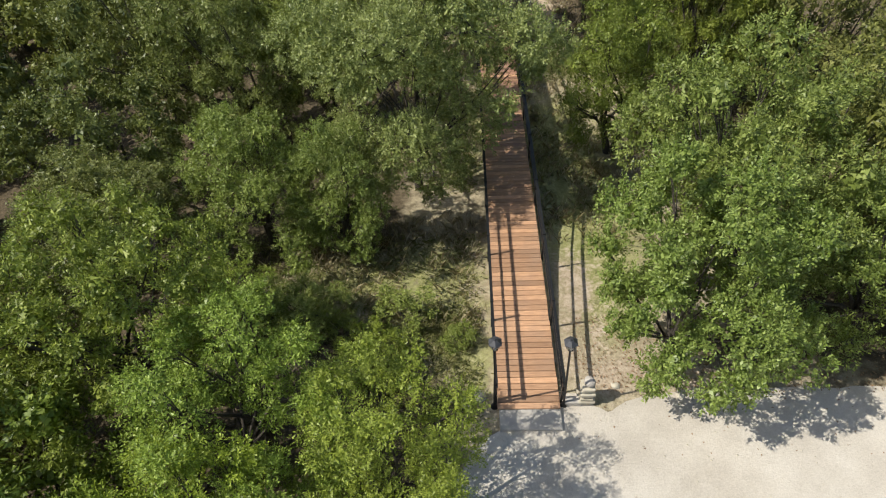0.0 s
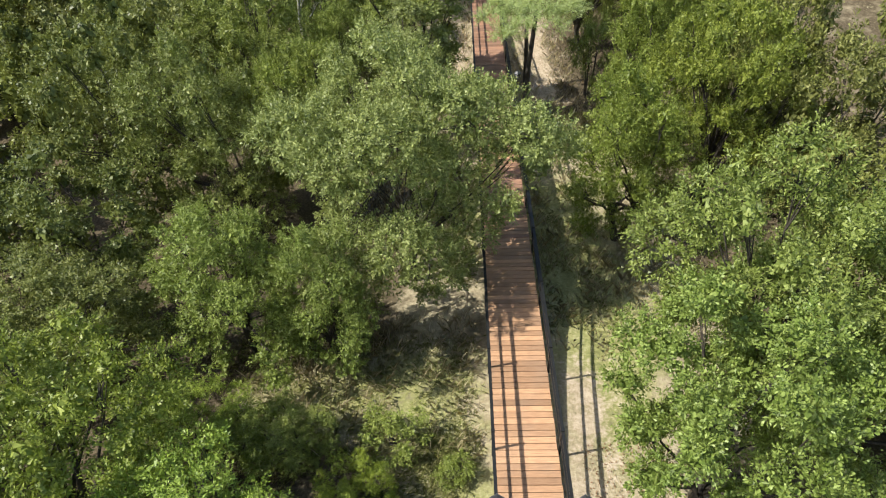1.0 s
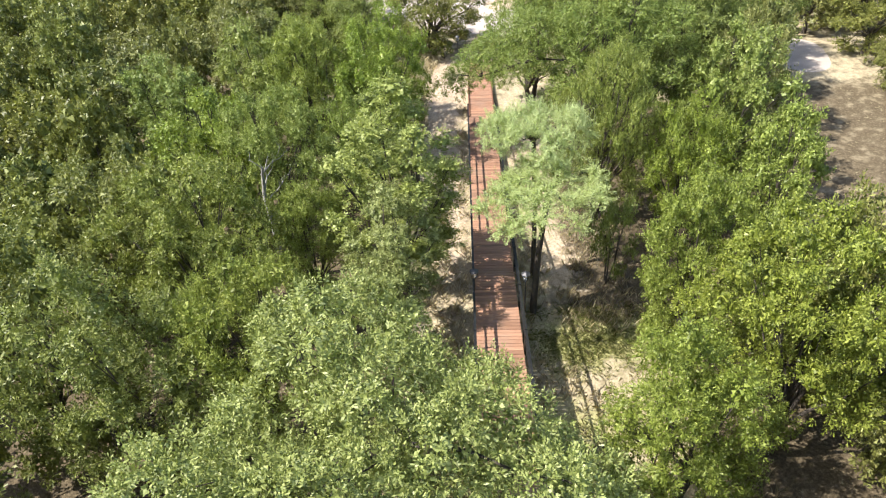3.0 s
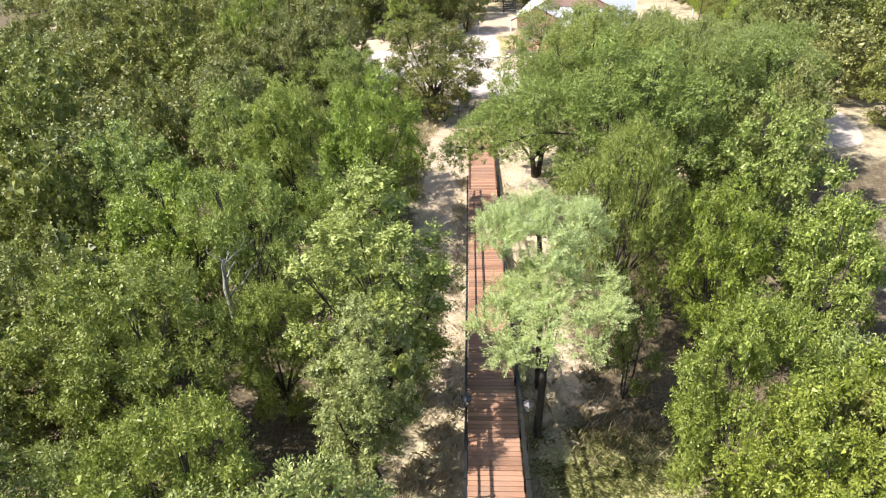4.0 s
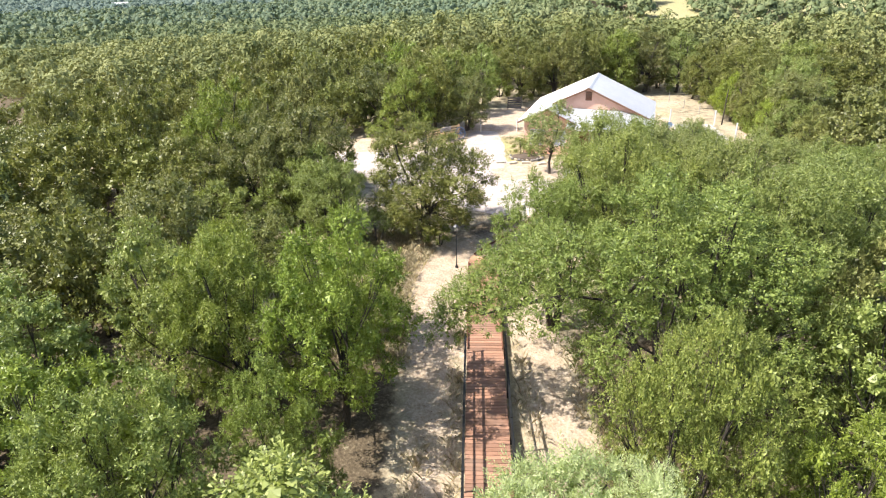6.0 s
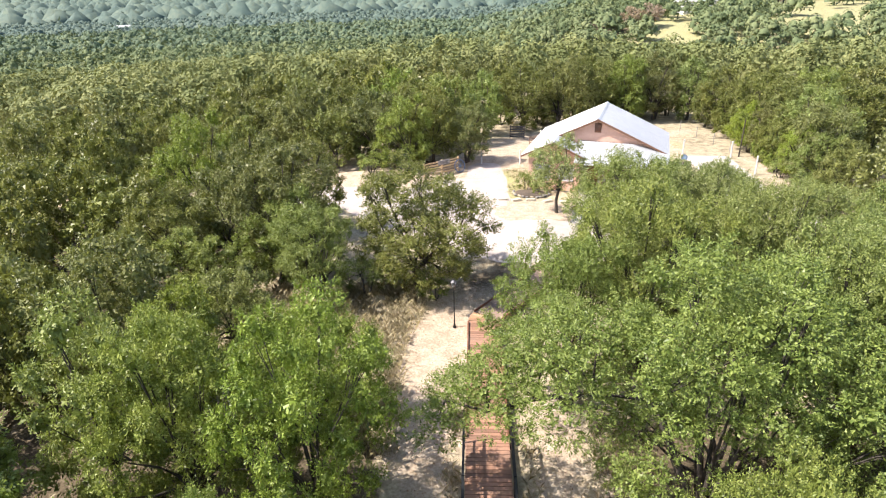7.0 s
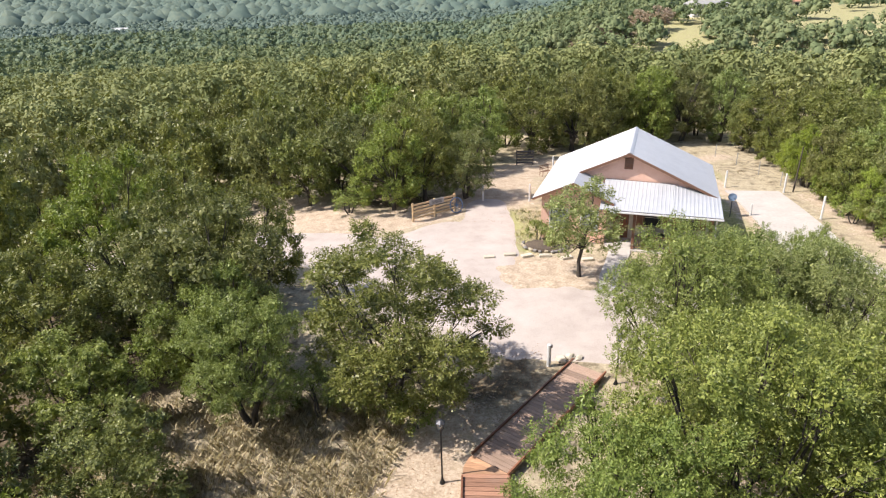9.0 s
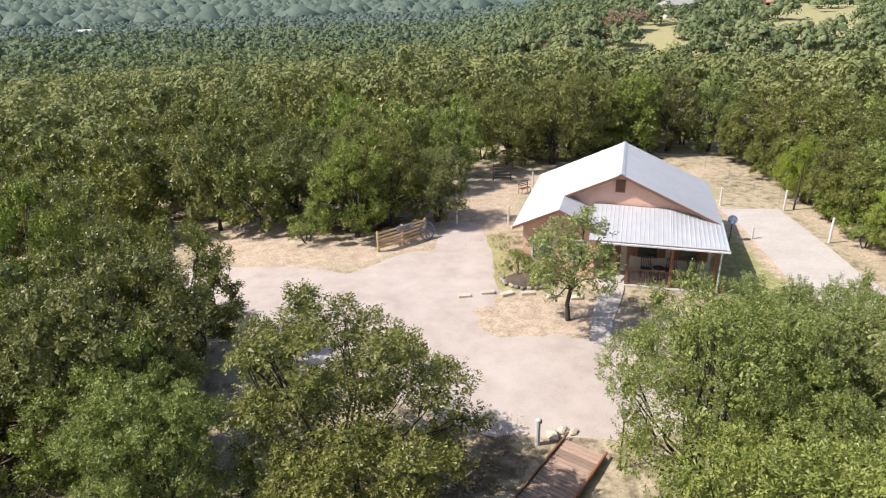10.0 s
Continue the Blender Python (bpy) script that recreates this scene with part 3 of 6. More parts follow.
lamp_post(0.72, 8.05, float(ground_z(0.72, 8.05)), 2.95)
lamp_post(2.43, 8.05, float(ground_z(2.43, 8.05)), 2.9, -1.6)
lamp_post(0.62, 27.3, float(ground_z(0.62, 27.3)), 3.75)
lamp_post(2.36, 27.1, float(ground_z(2.36, 27.1)), 3.75)
lamp_post(-0.18, 52.62, float(ground_z(-0.18, 52.62)), 2.4)
lamp_post(6.28, 57.9, float(ground_z(6.28, 57.9)), 2.25)

# ---- the start: slab, pillar, low wall ----
solid("slab", boxed((0.83, 7.36, -0.30), (2.34, 7.895, -0.015), 0.012), CONCRETE, "pale concrete landing slab at the boardwalk's foot", "slab")
solid("low_wall", boxed((2.40, 8.02, -0.4), (2.86, 8.22, 0.04), 0.015), CONCRETE, "low concrete curb between boardwalk and stone pillar", "wall")
pillar = thing("stone_pillar", pose(2.98, 8.22, -0.25), "short pillar of stacked limestone slabs with a round stone on top", "pillar")
prng = random.Random(4)
for i in range(8):
    w = 0.19 - 0.006 * i
    a, b = w + prng.uniform(-0.03, 0.03), w + prng.uniform(-0.03, 0.03)
    part("stone_slab", box(bmesh.new(), (-a, -b, i * 0.105), (a, b, i * 0.105 + 0.095), 0.015, Matrix.Rotation(prng.uniform(-0.08, 0.08), 4, "Z")), STONE, pillar)
bm = bmesh.new()
bmesh.ops.create_icosphere(bm, subdivisions=2, radius=0.14, matrix=Matrix.Translation((0.02, 0, 0.96)))
for v in bm.verts:
    v.co += Vector((noise.noise(v.co * 5), noise.noise(v.co * 6 + Vector((3, 1, 2))), 0)) * 0.03
part("round_stone", bm, CONCRETE, pillar)


def rock(x, y, r, sink=0.35, flat=0.6):
    bm = bmesh.new()
    bmesh.ops.create_icosphere(bm, subdivisions=2, radius=r)
    for v in bm.verts:
        k = 1 + 0.35 * noise.noise(v.co * (1.3 / r) + Vector((x, y, 0)))
        v.co = Vector((v.co.x * k, v.co.y * k * 0.8, v.co.z * flat * k))
    return solid("rock", bm, STONE, "rough pale limestone rock lying on the ground", "rock", group="loose rocks", m=pose(x, y, float(ground_z(x, y)) + r * flat * (1 - sink) - 0.02, 0, 0, prng.uniform(0, 360)))


for x, y, r in ((4.35, 59.35, 0.28), (4.75, 59.6, 0.22), (5.1, 59.55, 0.18), (5.35, 8.35, 0.14), (3.8, 8.6, 0.12), (4.6, 8.7, 0.1), (0.3, 8.3, 0.22), (0.0, 8.05, 0.18)):
    rock(x, y, r)


# ---- white posts ----
def white_post(x, y, h=0.95, r=0.065, meter=False):
    z = float(ground_z(x, y))
    post = thing("marker_post", pose(x, y, z), "white painted round post standing in gravel", "post", "white posts")
    bm = rod(bmesh.new(), (0, 0, -0.1), (0, 0, h), r, r, 12)
    rod(bm, (0, 0, h), (0, 0, h + 0.03), r, r * 0.5, 12)
    part("shaft", bm, WHITE_PAINT, post)
    if meter:
        part("reflector", boxed((0.05, -0.05, h - 0.12), (0.13, 0.05, h), 0.01), DARK_METAL, post, "small dark box on the post")


white_post(3.79, 59.0, 1.0, 0.085, True)
for x, y, h in ((1.15, 79.7, 1.2), (4.44, 79.5, 1.25), (6.9, 87.4, 1.3), (22.45, 75.5, 1.5), (18.43, 76.3, 0.8), (19.0, 82.5, 1.25), (22.75, 81.4, 1.4)):
    white_post(x, y, h, 0.065)


# ---- the house ----
HOUSE = pose(4.0, 71.8, 0, 0, 0, -15.4)
house = thing("house", HOUSE, "orange stucco house with white metal gable roof and front porch", "house")
EAVE, RISE = 2.70, 0.461
RIDGE = EAVE + RISE * 5.1


def wall_with_openings(name, a, b, z0, z1, thick, openings, material, parent):
    """An upright wall from a to b (plan points), with rectangular openings (start, end, low, high) along it."""
    a, b = Vector((*a, 0)), Vector((*b, 0))
    d = (b - a).normalized()
    cuts = sorted({0.0, (b - a).length, *[v for o in openings for v in o[:2]]})
    levels = sorted({z0, z1, *[v for o in openings for v in o[2:]]})
    m = Matrix(((d.x, -d.y, 0, a.x), (d.y, d.x, 0, a.y), (0, 0, 1, 0), (0, 0, 0, 1)))
    bm = bmesh.new()
    for s0, s1 in zip(cuts, cuts[1:]):
        for l0, l1 in zip(levels, levels[1:]):
            mid_s, mid_l = (s0 + s1) / 2, (l0 + l1) / 2
            if not any(o[0] < mid_s < o[1] and o[2] < mid_l < o[3] for o in openings):
                box(bm, (s0, 0, l0), (s1, thick, l1), 0, m)
    bmesh.ops.remove_doubles(bm, verts=bm.verts, dist=0.0005)
    ob = part(name, bm, material, parent)
    return m


def window(m, s0, s1, z0, z1, parent, trim, shutters=False):
    """A window in a wall whose frame m maps along, in, up."""
    win = new("window")
    win.parent = parent
    win.matrix_basis = m @ Matrix.Translation((0, 0.06, 0))
    bm = bmesh.new()
    t = 0.07
    for lo, hi in (((s0 - 0.05, -0.09, z0 - t), (s1 + 0.05, 0.05, z0)), ((s0 - 0.05, -0.09, z1), (s1 + 0.05, 0.05, z1 + t)), ((s0 - t, -0.088, z0), (s0, 0.05, z1)), ((s1, -0.088, z0), (s1 + t, 0.05, z1))):
        box(bm, lo, hi, 0.006)
    part("window_frame", bm, trim, win)
    mid = (z0 + z1) / 2
    for lo, hi in ((z0, mid - 0.015), (mid + 0.015, z1)):
        part("pane", boxed((s0, 0.0, lo), (s1, 0.012, hi)), GLASS if shutters else LAMP_GLASS, win)
    part("meeting_rail", boxed((s0, -0.02, mid - 0.015), (s1, 0.03, mid + 0.015)), WHITE_PAINT, win)
    if not shutters:
        part("blind", boxed((s0, 0.05, z0), (s1, 0.065, z1)), WHITE_PAINT, win, "drawn pale blind")
    if shutters:
        for x0 in (s0 - t - 0.36, s1 + t + 0.02):
            bm = boxed((x0, -0.095, z0 - 0.02), (x0 + 0.34, -0.065, z1 + 0.02), 0.004)
            for i in range(5):
                box(bm, (x0 + 0.04, -0.105, z0 + 0.06 + i * (z1 - z0 - 0.1) / 5), (x0 + 0.30, -0.095, z0 + 0.06 + (i + 0.7) * (z1 - z0 - 0.1) / 5))
            part("shutter", bm, POST_WOOD, win, "red-brown wooden shutter")
    return win


part("foundation", boxed((0.40, 0.62, -0.35), (9.80, 9.65, 0.06)), CONCRETE, house)
M_WING = wall_with_openings("wing_front_wall", (0.45, 0.55), (4.15, 0.55), 0.06, 2.72, 0.2, [(0.55, 1.55, 0.85, 1.95), (2.35, 3.25, 0.85, 1.95)], STUCCO, house)
window(M_WING, 0.55, 1.55, 0.85, 1.95, house, WHITE_PAINT)
window(M_WING, 2.35, 3.25, 0.85, 1.95, house, WHITE_PAINT)
wall_with_openings("wing_side_wall", (4.15, 0.76), (4.15, 1.75), 0.06, 2.72, 0.2, [], STUCCO, house)
M_PORCH = wall_with_openings("porch_back_wall", (4.16, 1.75), (9.75, 1.75), 0.06, 2.72, 0.2, [(0.35, 1.25, 0.06, 2.1), (2.1, 3.0, 0.95, 1.95), (4.1, 5.0, 0.95, 1.95)], PORCH_STONE, house)
window(M_PORCH, 2.1, 3.0, 0.95, 1.95, house, BROWN_TRIM, True)
window(M_PORCH, 4.1, 5.0, 0.95, 1.95, house, BROWN_TRIM, True)
door = part("front_door", box(bmesh.new(), (0.37, 0.06, 0.07), (1.23, 0.11, 2.09), 0.006, M_PORCH), POST_WOOD, house, "red-brown wooden front door")
part("door_handle", rod(bmesh.new(), M_PORCH @ Vector((1.12, 0.03, 1.0)), M_PORCH @ Vector((1.12, 0.03, 1.16)), 0.015), DARK_METAL, door)
M_LEFT = wall_with_openings("left_wall", (0.45, 9.6), (0.45, 0.76), 0.06, 2.72, 0.2, [(2.0, 3.0, 0.95, 1.95), (5.5, 6.5, 0.95, 1.95)], STUCCO, house)
window(M_LEFT, 2.0, 3.0, 0.95, 1.95, house, WHITE_PAINT)
window(M_LEFT, 5.5, 6.5, 0.95, 1.95, house, WHITE_PAINT)
wall_with_openings("right_wall", (9.75, 1.96), (9.75, 9.6), 0.06, 2.72, 0.2, [(2.0, 3.0, 0.95, 1.95)], STUCCO, house)
wall_with_openings("back_wall", (9.75, 9.6), (0.45, 9.6), 0.06, 2.72, 0.2, [], STUCCO, house)


def slope_z(u):
    return EAVE + RISE * min(u, 10.2 - u)


vent_u, vent_z = 5.1, 4.05
part("front_gable", prism(bmesh.new(), [(0.46, 2.72), (9.74, 2.72), (9.74, slope_z(9.74) - 0.06), (5.1, RIDGE - 0.08), (0.46, slope_z(0.46) - 0.06)], 2.72, 2.88), STUCCO, house)
part("back_gable", prism(bmesh.new(), [(0.46, 2.72), (9.74, 2.72), (9.74, slope_z(9.74) - 0.06), (5.1, RIDGE - 0.08), (0.46, slope_z(0.46) - 0.06)], 9.42, 9.58), STUCCO, house)
part("wing_gable", prism(bmesh.new(), [(0.46, 2.72), (4.14, 2.72), (4.14, 2.80), (2.3, slope_z(2.3) - 0.08), (0.46, slope_z(0.46) - 0.06)], 0.56, 0.74), STUCCO, house)
vent = part("gable_vent", box(bmesh.new(), (vent_u - 0.24, 2.67, vent_z - 0.05), (vent_u + 0.24, 2.72, vent_z + 0.62), 0.008), BROWN_TRIM, house, "brown louvred gable vent")
for i in range(7):
    part("slat", box(bmesh.new(), (vent_u - 0.19, 2.645, vent_z + i * 0.082), (vent_u + 0.19, 2.672, vent_z + 0.05 + i * 0.082)), POST_WOOD, vent)


def roof_plane(name, corners, ribs, parent, label=""):
    """A sheet-metal slope: corners front-eave, back-eave, back-top, front-top, with raised ribs running up the slope."""
    bm = bmesh.new()
    a, b, c, d = [Vector(v) for v in corners]
    n = (b - a).cross(d - a).normalized()
    if n.z < 0:
        n = -n
    length = (b - a).length
    profile = []
    for i in range(ribs + 1):
        t = min(max(i / ribs, 0.045 / length), 1 - 0.045 / length)
        profile += [(t - 0.028 / length, 0.0), (t - 0.012 / length, 0.014), (t + 0.012 / length, 0.014), (t + 0.028 / length, 0.0)]
    rows = []
    for t, h in [(0.0, 0.0)] + profile + [(1.0, 0.0)]:
        rows.append([bm.verts.new(p + n * (h + k)) for k in (0.0, -0.03) for p in (a.lerp(b, t), d.lerp(c, t))])
    for r0, r1 in zip(rows, rows[1:]):
        bm.faces.new((r0[0], r1[0], r1[1], r0[1]))
        bm.faces.new((r0[2], r0[3], r1[3], r1[2]))
        bm.faces.new((r0[0], r0[2], r1[2], r1[0]))
        bm.faces.new((r0[1], r1[1], r1[3], r0[3]))
    for r0 in (rows[0], rows[-1]):
        bm.faces.new((r0[0], r0[1], r0[3], r0[2]))
    bmesh.ops.recalc_face_normals(bm, faces=bm.faces)
    return part(name, bm, ROOF_METAL, parent, label)


roof_plane("roof_slope", [(0, 2.35, EAVE), (0, 10.0, EAVE), (5.1, 10.0, RIDGE), (5.1, 2.35, RIDGE)], 33, house, "white ribbed metal roof slope")
roof_plane("roof_slope", [(10.2, 2.35, EAVE), (10.2, 10.0, EAVE), (5.1, 10.0, RIDGE), (5.1, 2.35, RIDGE)], 33, house, "white ribbed metal roof slope")
roof_plane("wing_roof_slope", [(0, 0, EAVE), (0, 2.347, EAVE), (2.3, 2.347, slope_z(2.3)), (2.3, 0, slope_z(2.3))], 10, house)
roof_plane("wing_roof_slope", [(4.6, 0, EAVE), (4.6, 2.75, EAVE), (2.3, 2.75, slope_z(2.3)), (2.3, 0, slope_z(2.3))], 10, house)
bm = bmesh.new()
for s in (-1, 1):
    plate(bm, [(5.1, 2.33, RIDGE + 0.035), (5.1, 10.02, RIDGE + 0.035), (5.1 + s * 0.16, 10.02, RIDGE - 0.045), (5.1 + s * 0.16, 2.33, RIDGE - 0.045)], 0.012)
part("ridge_cap", bm, ROOF_METAL, house)
for x0, z0, x1, z1, v in ((0, EAVE, 5.1, RIDGE, 2.335), (10.2, EAVE, 5.1, RIDGE, 2.335), (0, EAVE, 2.3, slope_z(2.3), -0.015), (4.6, EAVE, 2.3, slope_z(2.3), -0.015)):
    part("rake_trim", prism(bmesh.new(), [(x0, z0 - 0.02), (x1, z1 - 0.02), (x1, z1 - 0.16), (x0, z0 - 0.16)], v - 0.03, v + 0.012), BROWN_TRIM, house)
roof_plane("porch_roof", [(3.85, -0.46, 2.45), (7.7, -0.46, 2.45), (7.7, 2.66, 3.27), (3.85, 2.66, 3.36)], 18, house, "white corrugated metal porch roof")
roof_plane("porch_roof", [(7.7, -0.46, 2.45), (10.22, -0.46, 2.45), (10.22, 2.66, 2.74), (7.7, 2.66, 3.27)], 12, house, "white corrugated metal porch roof")
# Dark dashes stand in for shaded notches under the corrugated roof's edges.
dash = bpy.data.meshes.new("closure")
bm = boxed((0, -0.014, 0), (0.06, 0.014, 0.024))
bm.to_mesh(dash)
bm.free()
dash.materials.append(DARK_METAL)
for i in range(34):
    u = 3.95 + i * 0.11
    part("closure", dash, None, house).matrix_basis = Matrix.Translation((u, 2.65, 3.366 - (u - 3.85) * 0.0234))
for i in range(56):
    part("closure", dash, None, house).matrix_basis = Matrix.Translation((3.95 + i * 0.11, -0.458, 2.452))
part("gutter", boxed((4.4, -0.56, 2.33), (10.25, -0.47, 2.42), 0.015), WHITE_PAINT, house)
part("porch_beam", boxed((4.2, 0.05, 2.16), (9.85, 0.19, 2.36), 0.01), BROWN_TRIM, house)
part("porch_floor", boxed((4.2, -0.05, -0.3), (9.85, 2.88, 0.05), 0.015), CONCRETE, house)
for u in (5.75, 7.8, 9.75):
    part("porch_post", boxed((u - 0.075, 0.05, 0.05), (u + 0.075, 0.2, 2.17), 0.01), POST_WOOD, house)
bm = rod(bmesh.new(), (9.95, -0.05, 0.0), (9.95, -0.05, 2.1), 0.04)
rod(bm, (9.95, -0.05, 2.1), (9.95, -0.5, 2.36), 0.04)
part("downspout", bm, WHITE_PAINT, house)
for u0, u1 in ((5.83, 7.72), (7.88, 9.67)):
    rails = part("porch_railing", box(boxed((u0, 0.10, 0.82), (u1, 0.16, 0.88), 0.005), (u0, 0.105, 0.14), (u1, 0.155, 0.19)), BROWN_TRIM, house)
    for i in range(int((u1 - u0) / 0.13)):
        x = u0 + 0.07 + i * 0.13
        part("baluster", boxed((x - 0.014, 0.115, 0.19), (x + 0.014, 0.145, 0.82)), BROWN_TRIM, rails)


def on_house(u, v, z=0.05, rz=0.0):
    return HOUSE @ pose(u, v, z, 0, 0, rz)


def porch_chair(u, v, rz):
    chair = thing("porch_chair", on_house(u, v, 0.05, rz), "dark iron armchair standing on the porch", "chair", "porch chairs")
    part("seat", boxed((-0.25, -0.24, 0.40), (0.25, 0.24, 0.44), 0.01), DARK_METAL, chair)
    bm = boxed((-0.25, 0.22, 0.92), (0.25, 0.25, 0.97), 0.008)
    for i in range(6):
        box(bm, (-0.24 + i * 0.09, 0.225, 0.44), (-0.21 + i * 0.09, 0.245, 0.93))
    part("backrest", bm, DARK_METAL, chair)
    for sx in (-0.24, 0.24):
        part("armrest", boxed((sx - 0.02, -0.22, 0.62), (sx + 0.02, 0.23, 0.65), 0.006), DARK_METAL, chair)
        for sy in (-0.21, 0.22):
            part("leg", boxed((sx - 0.017, sy - 0.017, 0), (sx + 0.017, sy + 0.017, 0.63 if sy < 0 else 0.44)), DARK_METAL, chair)


porch_chair(6.7, 1.25, 6)
porch_chair(7.9, 1.3, -8)
porch_chair(8.9, 1.25, 4)
table = thing("porch_table", on_house(7.3, 1.0), "small dark round porch table", "table")
part("tabletop", rod(bmesh.new(), (0, 0, 0.62), (0, 0, 0.65), 0.3, 0.3, 20), DARK_METAL, table)
part("stem", rod(bmesh.new(), (0, 0, 0.03), (0, 0, 0.62), 0.03, 0.03), DARK_METAL, table)
part("foot", rod(bmesh.new(), (0, 0, 0), (0, 0, 0.03), 0.2, 0.16, 16), DARK_METAL, table)

# ---- walk, drive, stones ----
bm = bmesh.new()
left = [(8.36, 71.25), (8.25, 70.2), (7.75, 68.6), (7.2, 67.0), (6.95, 65.9), (6.85, 64.85)]
right = [(9.62, 71.0), (9.4, 69.9), (8.75, 68.2), (8.1, 66.7), (7.8, 65.6), (7.72, 64.7)]
for i in range(len(left) - 1):
    quad = [(*left[i], 0.075 - 0.01 * i * 0.2), (*right[i], 0.075), (*right[i + 1], 0.07), (*left[i + 1], 0.07)]
    plate(bm, [(x, y, float(ground_z(x, y)) + 0.07) for x, y, _ in quad], 0.12)
bmesh.ops.remove_doubles(bm, verts=bm.verts, dist=0.001)
solid("garden_path", bm, CONCRETE, "curved pale concrete path to the porch", "path", "structure")
bm = bmesh.new()
drive_l = [(18.7, 81.65), (18.65, 78.0), (18.3, 74.5), (17.9, 71.0), (18.2, 68.0), (19.0, 64.5)]
drive_r = [(22.5, 81.6), (22.3, 78.0), (22.0, 74.5), (21.7, 71.5), (21.8, 68.2), (22.3, 64.5)]
for i in range(len(drive_l) - 1):
    plate(bm, [(x, y, float(ground_z(x, y)) + 0.06) for x, y in (drive_l[i], drive_r[i], drive_r[i + 1], drive_l[i + 1])], 0.14)
bmesh.ops.remove_doubles(bm, verts=bm.verts, dist=0.001)
solid("driveway", bm, CONCRETE, "pale concrete driveway beside the house", "driveway", "structure")
for i, (x, y, turn) in enumerate(((1.5, 69.3, 8), (2.65, 69.65, 10), (3.6, 69.5, 28), (4.6, 69.5, 2), (5.75, 69.2, 25), (6.9, 69.0, 5))):
    bm = boxed((-0.33, -0.15, -0.06), (0.33, 0.15, 0.15), 0.025)
    for v in bm.verts:
        v.co += Vector((noise.noise(v.co * 3 + Vector((i, 0, 0))), noise.noise(v.co * 3 + Vector((0, i, 9))), 0)) * 0.07
    solid("stone_block", bm, STONE, "flat rough limestone block edging the yard", "stone", group="yard edging stones", m=pose(x, y, float(ground_z(x, y)), 0, 0, turn))


# ---- flower bed ----
bed = thing("flower_bed", on_house(0.9, -0.75, 0.0), "flower bed with brown mulch edged by rough stones", "flower bed")
bm = bmesh.new()
bmesh.ops.create_cone(bm, cap_ends=True, segments=20, radius1=1.0, radius2=0.85, depth=0.16, matrix=Matrix.Translation((0, 0, 0.08)) @ Matrix.Diagonal((1.25, 0.75, 1, 1)))
part("mulch", bm, plain_material("brown_mulch", (0.06, 0.045, 0.034), (0.16, 0.12, 0.085), 14, 0.95, 0, 0.8, 0.03), bed)
for i in range(14):
    a = math.pi * (0.95 + 1.15 * i / 13)
    w = prng.uniform(0.09, 0.19)
    part("edge_stone", box(bmesh.new(), (-w, -0.09, -0.04), (w, 0.09, prng.uniform(0.08, 0.17)), 0.035, pose(prng.uniform(1.12, 1.36) * math.cos(a), prng.uniform(0.70, 0.90) * math.sin(a), 0, prng.uniform(-9, 9), prng.uniform(-9, 9), math.degrees(a) + 90 + prng.uniform(-24, 24))), TAN_STONE if prng.random() < 0.4 else GREY_STONE, bed)


# ---- gate panel, sign, wagon wheel ----
GATE = pose(-3.4, 75.2, float(ground_z(-2, 76)), 0, 0, 40)
gate = thing("fence_panel", GATE, "raw pine rail fence panel standing at the road's edge", "fence")
for x in (0.0, 1.72, 3.42):
    part("post", boxed((x - 0.06, -0.06, -0.15), (x + 0.06, 0.06, 1.28), 0.008), RAW_WOOD, gate)
for i in range(5):
    part("rail", boxed((-0.05, -0.095, 0.22 + i * 0.22), (3.46, -0.062, 0.34 + i * 0.22), 0.005), RAW_WOOD, gate)
sign = thing("sign_board", GATE @ pose(1.85, -0.115, 0.95, 0, 0, 0), "weathered grey wooden sign board hung on the fence", "sign")
part("board", boxed((-0.6, -0.02, -0.06), (0.6, 0.015, 0.32), 0.01), GREY_WOOD, sign)
for i, (w, z) in enumerate(((0.42, 0.2), (0.36, 0.12), (0.40, 0.04))):
    part("lettering_bar", boxed((-w, -0.027, z - 0.018), (w, -0.0205, z + 0.018)), DARK_METAL, sign, "unreadable dark lettering")


def wagon_wheel(m, label, radius=0.55):
    wheel = thing("wagon_wheel", m, label, "wheel")
    bm = bmesh.new()
    ring = []
    for i in range(28):
        a = 2 * math.pi * i / 28
        ring.append([bm.verts.new((r * math.cos(a), d, radius + r * math.sin(a))) for r, d in ((radius, -0.03), (radius, 0.03), (radius - 0.07, 0.03), (radius - 0.07, -0.03))])
    for i in range(28):
        for j in range(4):
            k = (j + 1) % 4
            bm.faces.new((ring[i][j], ring[i][k], ring[(i + 1) % 28][k], ring[(i + 1) % 28][j]))
    bmesh.ops.recalc_face_normals(bm, faces=bm.faces)
    part("rim", bm, BLUE_PAINT, wheel)
    part("hub", rod(bmesh.new(), (0, -0.07, radius), (0, 0.07, radius), 0.085, 0.075, 14), BLUE_PAINT, wheel)
    for i in range(10):
        a = 2 * math.pi * i / 10
        part("spoke", rod(bmesh.new(), (0.07 * math.cos(a), 0, radius + 0.07 * math.sin(a)), ((radius - 0.06) * math.cos(a), 0, radius + (radius - 0.06) * math.sin(a)), 0.022, 0.018, 6), BLUE_PAINT, wheel)


wagon_wheel(GATE @ pose(3.35, -0.42, 0.0, -14, 0, 0), "faded blue wagon wheel leaning on the fence", 0.55)

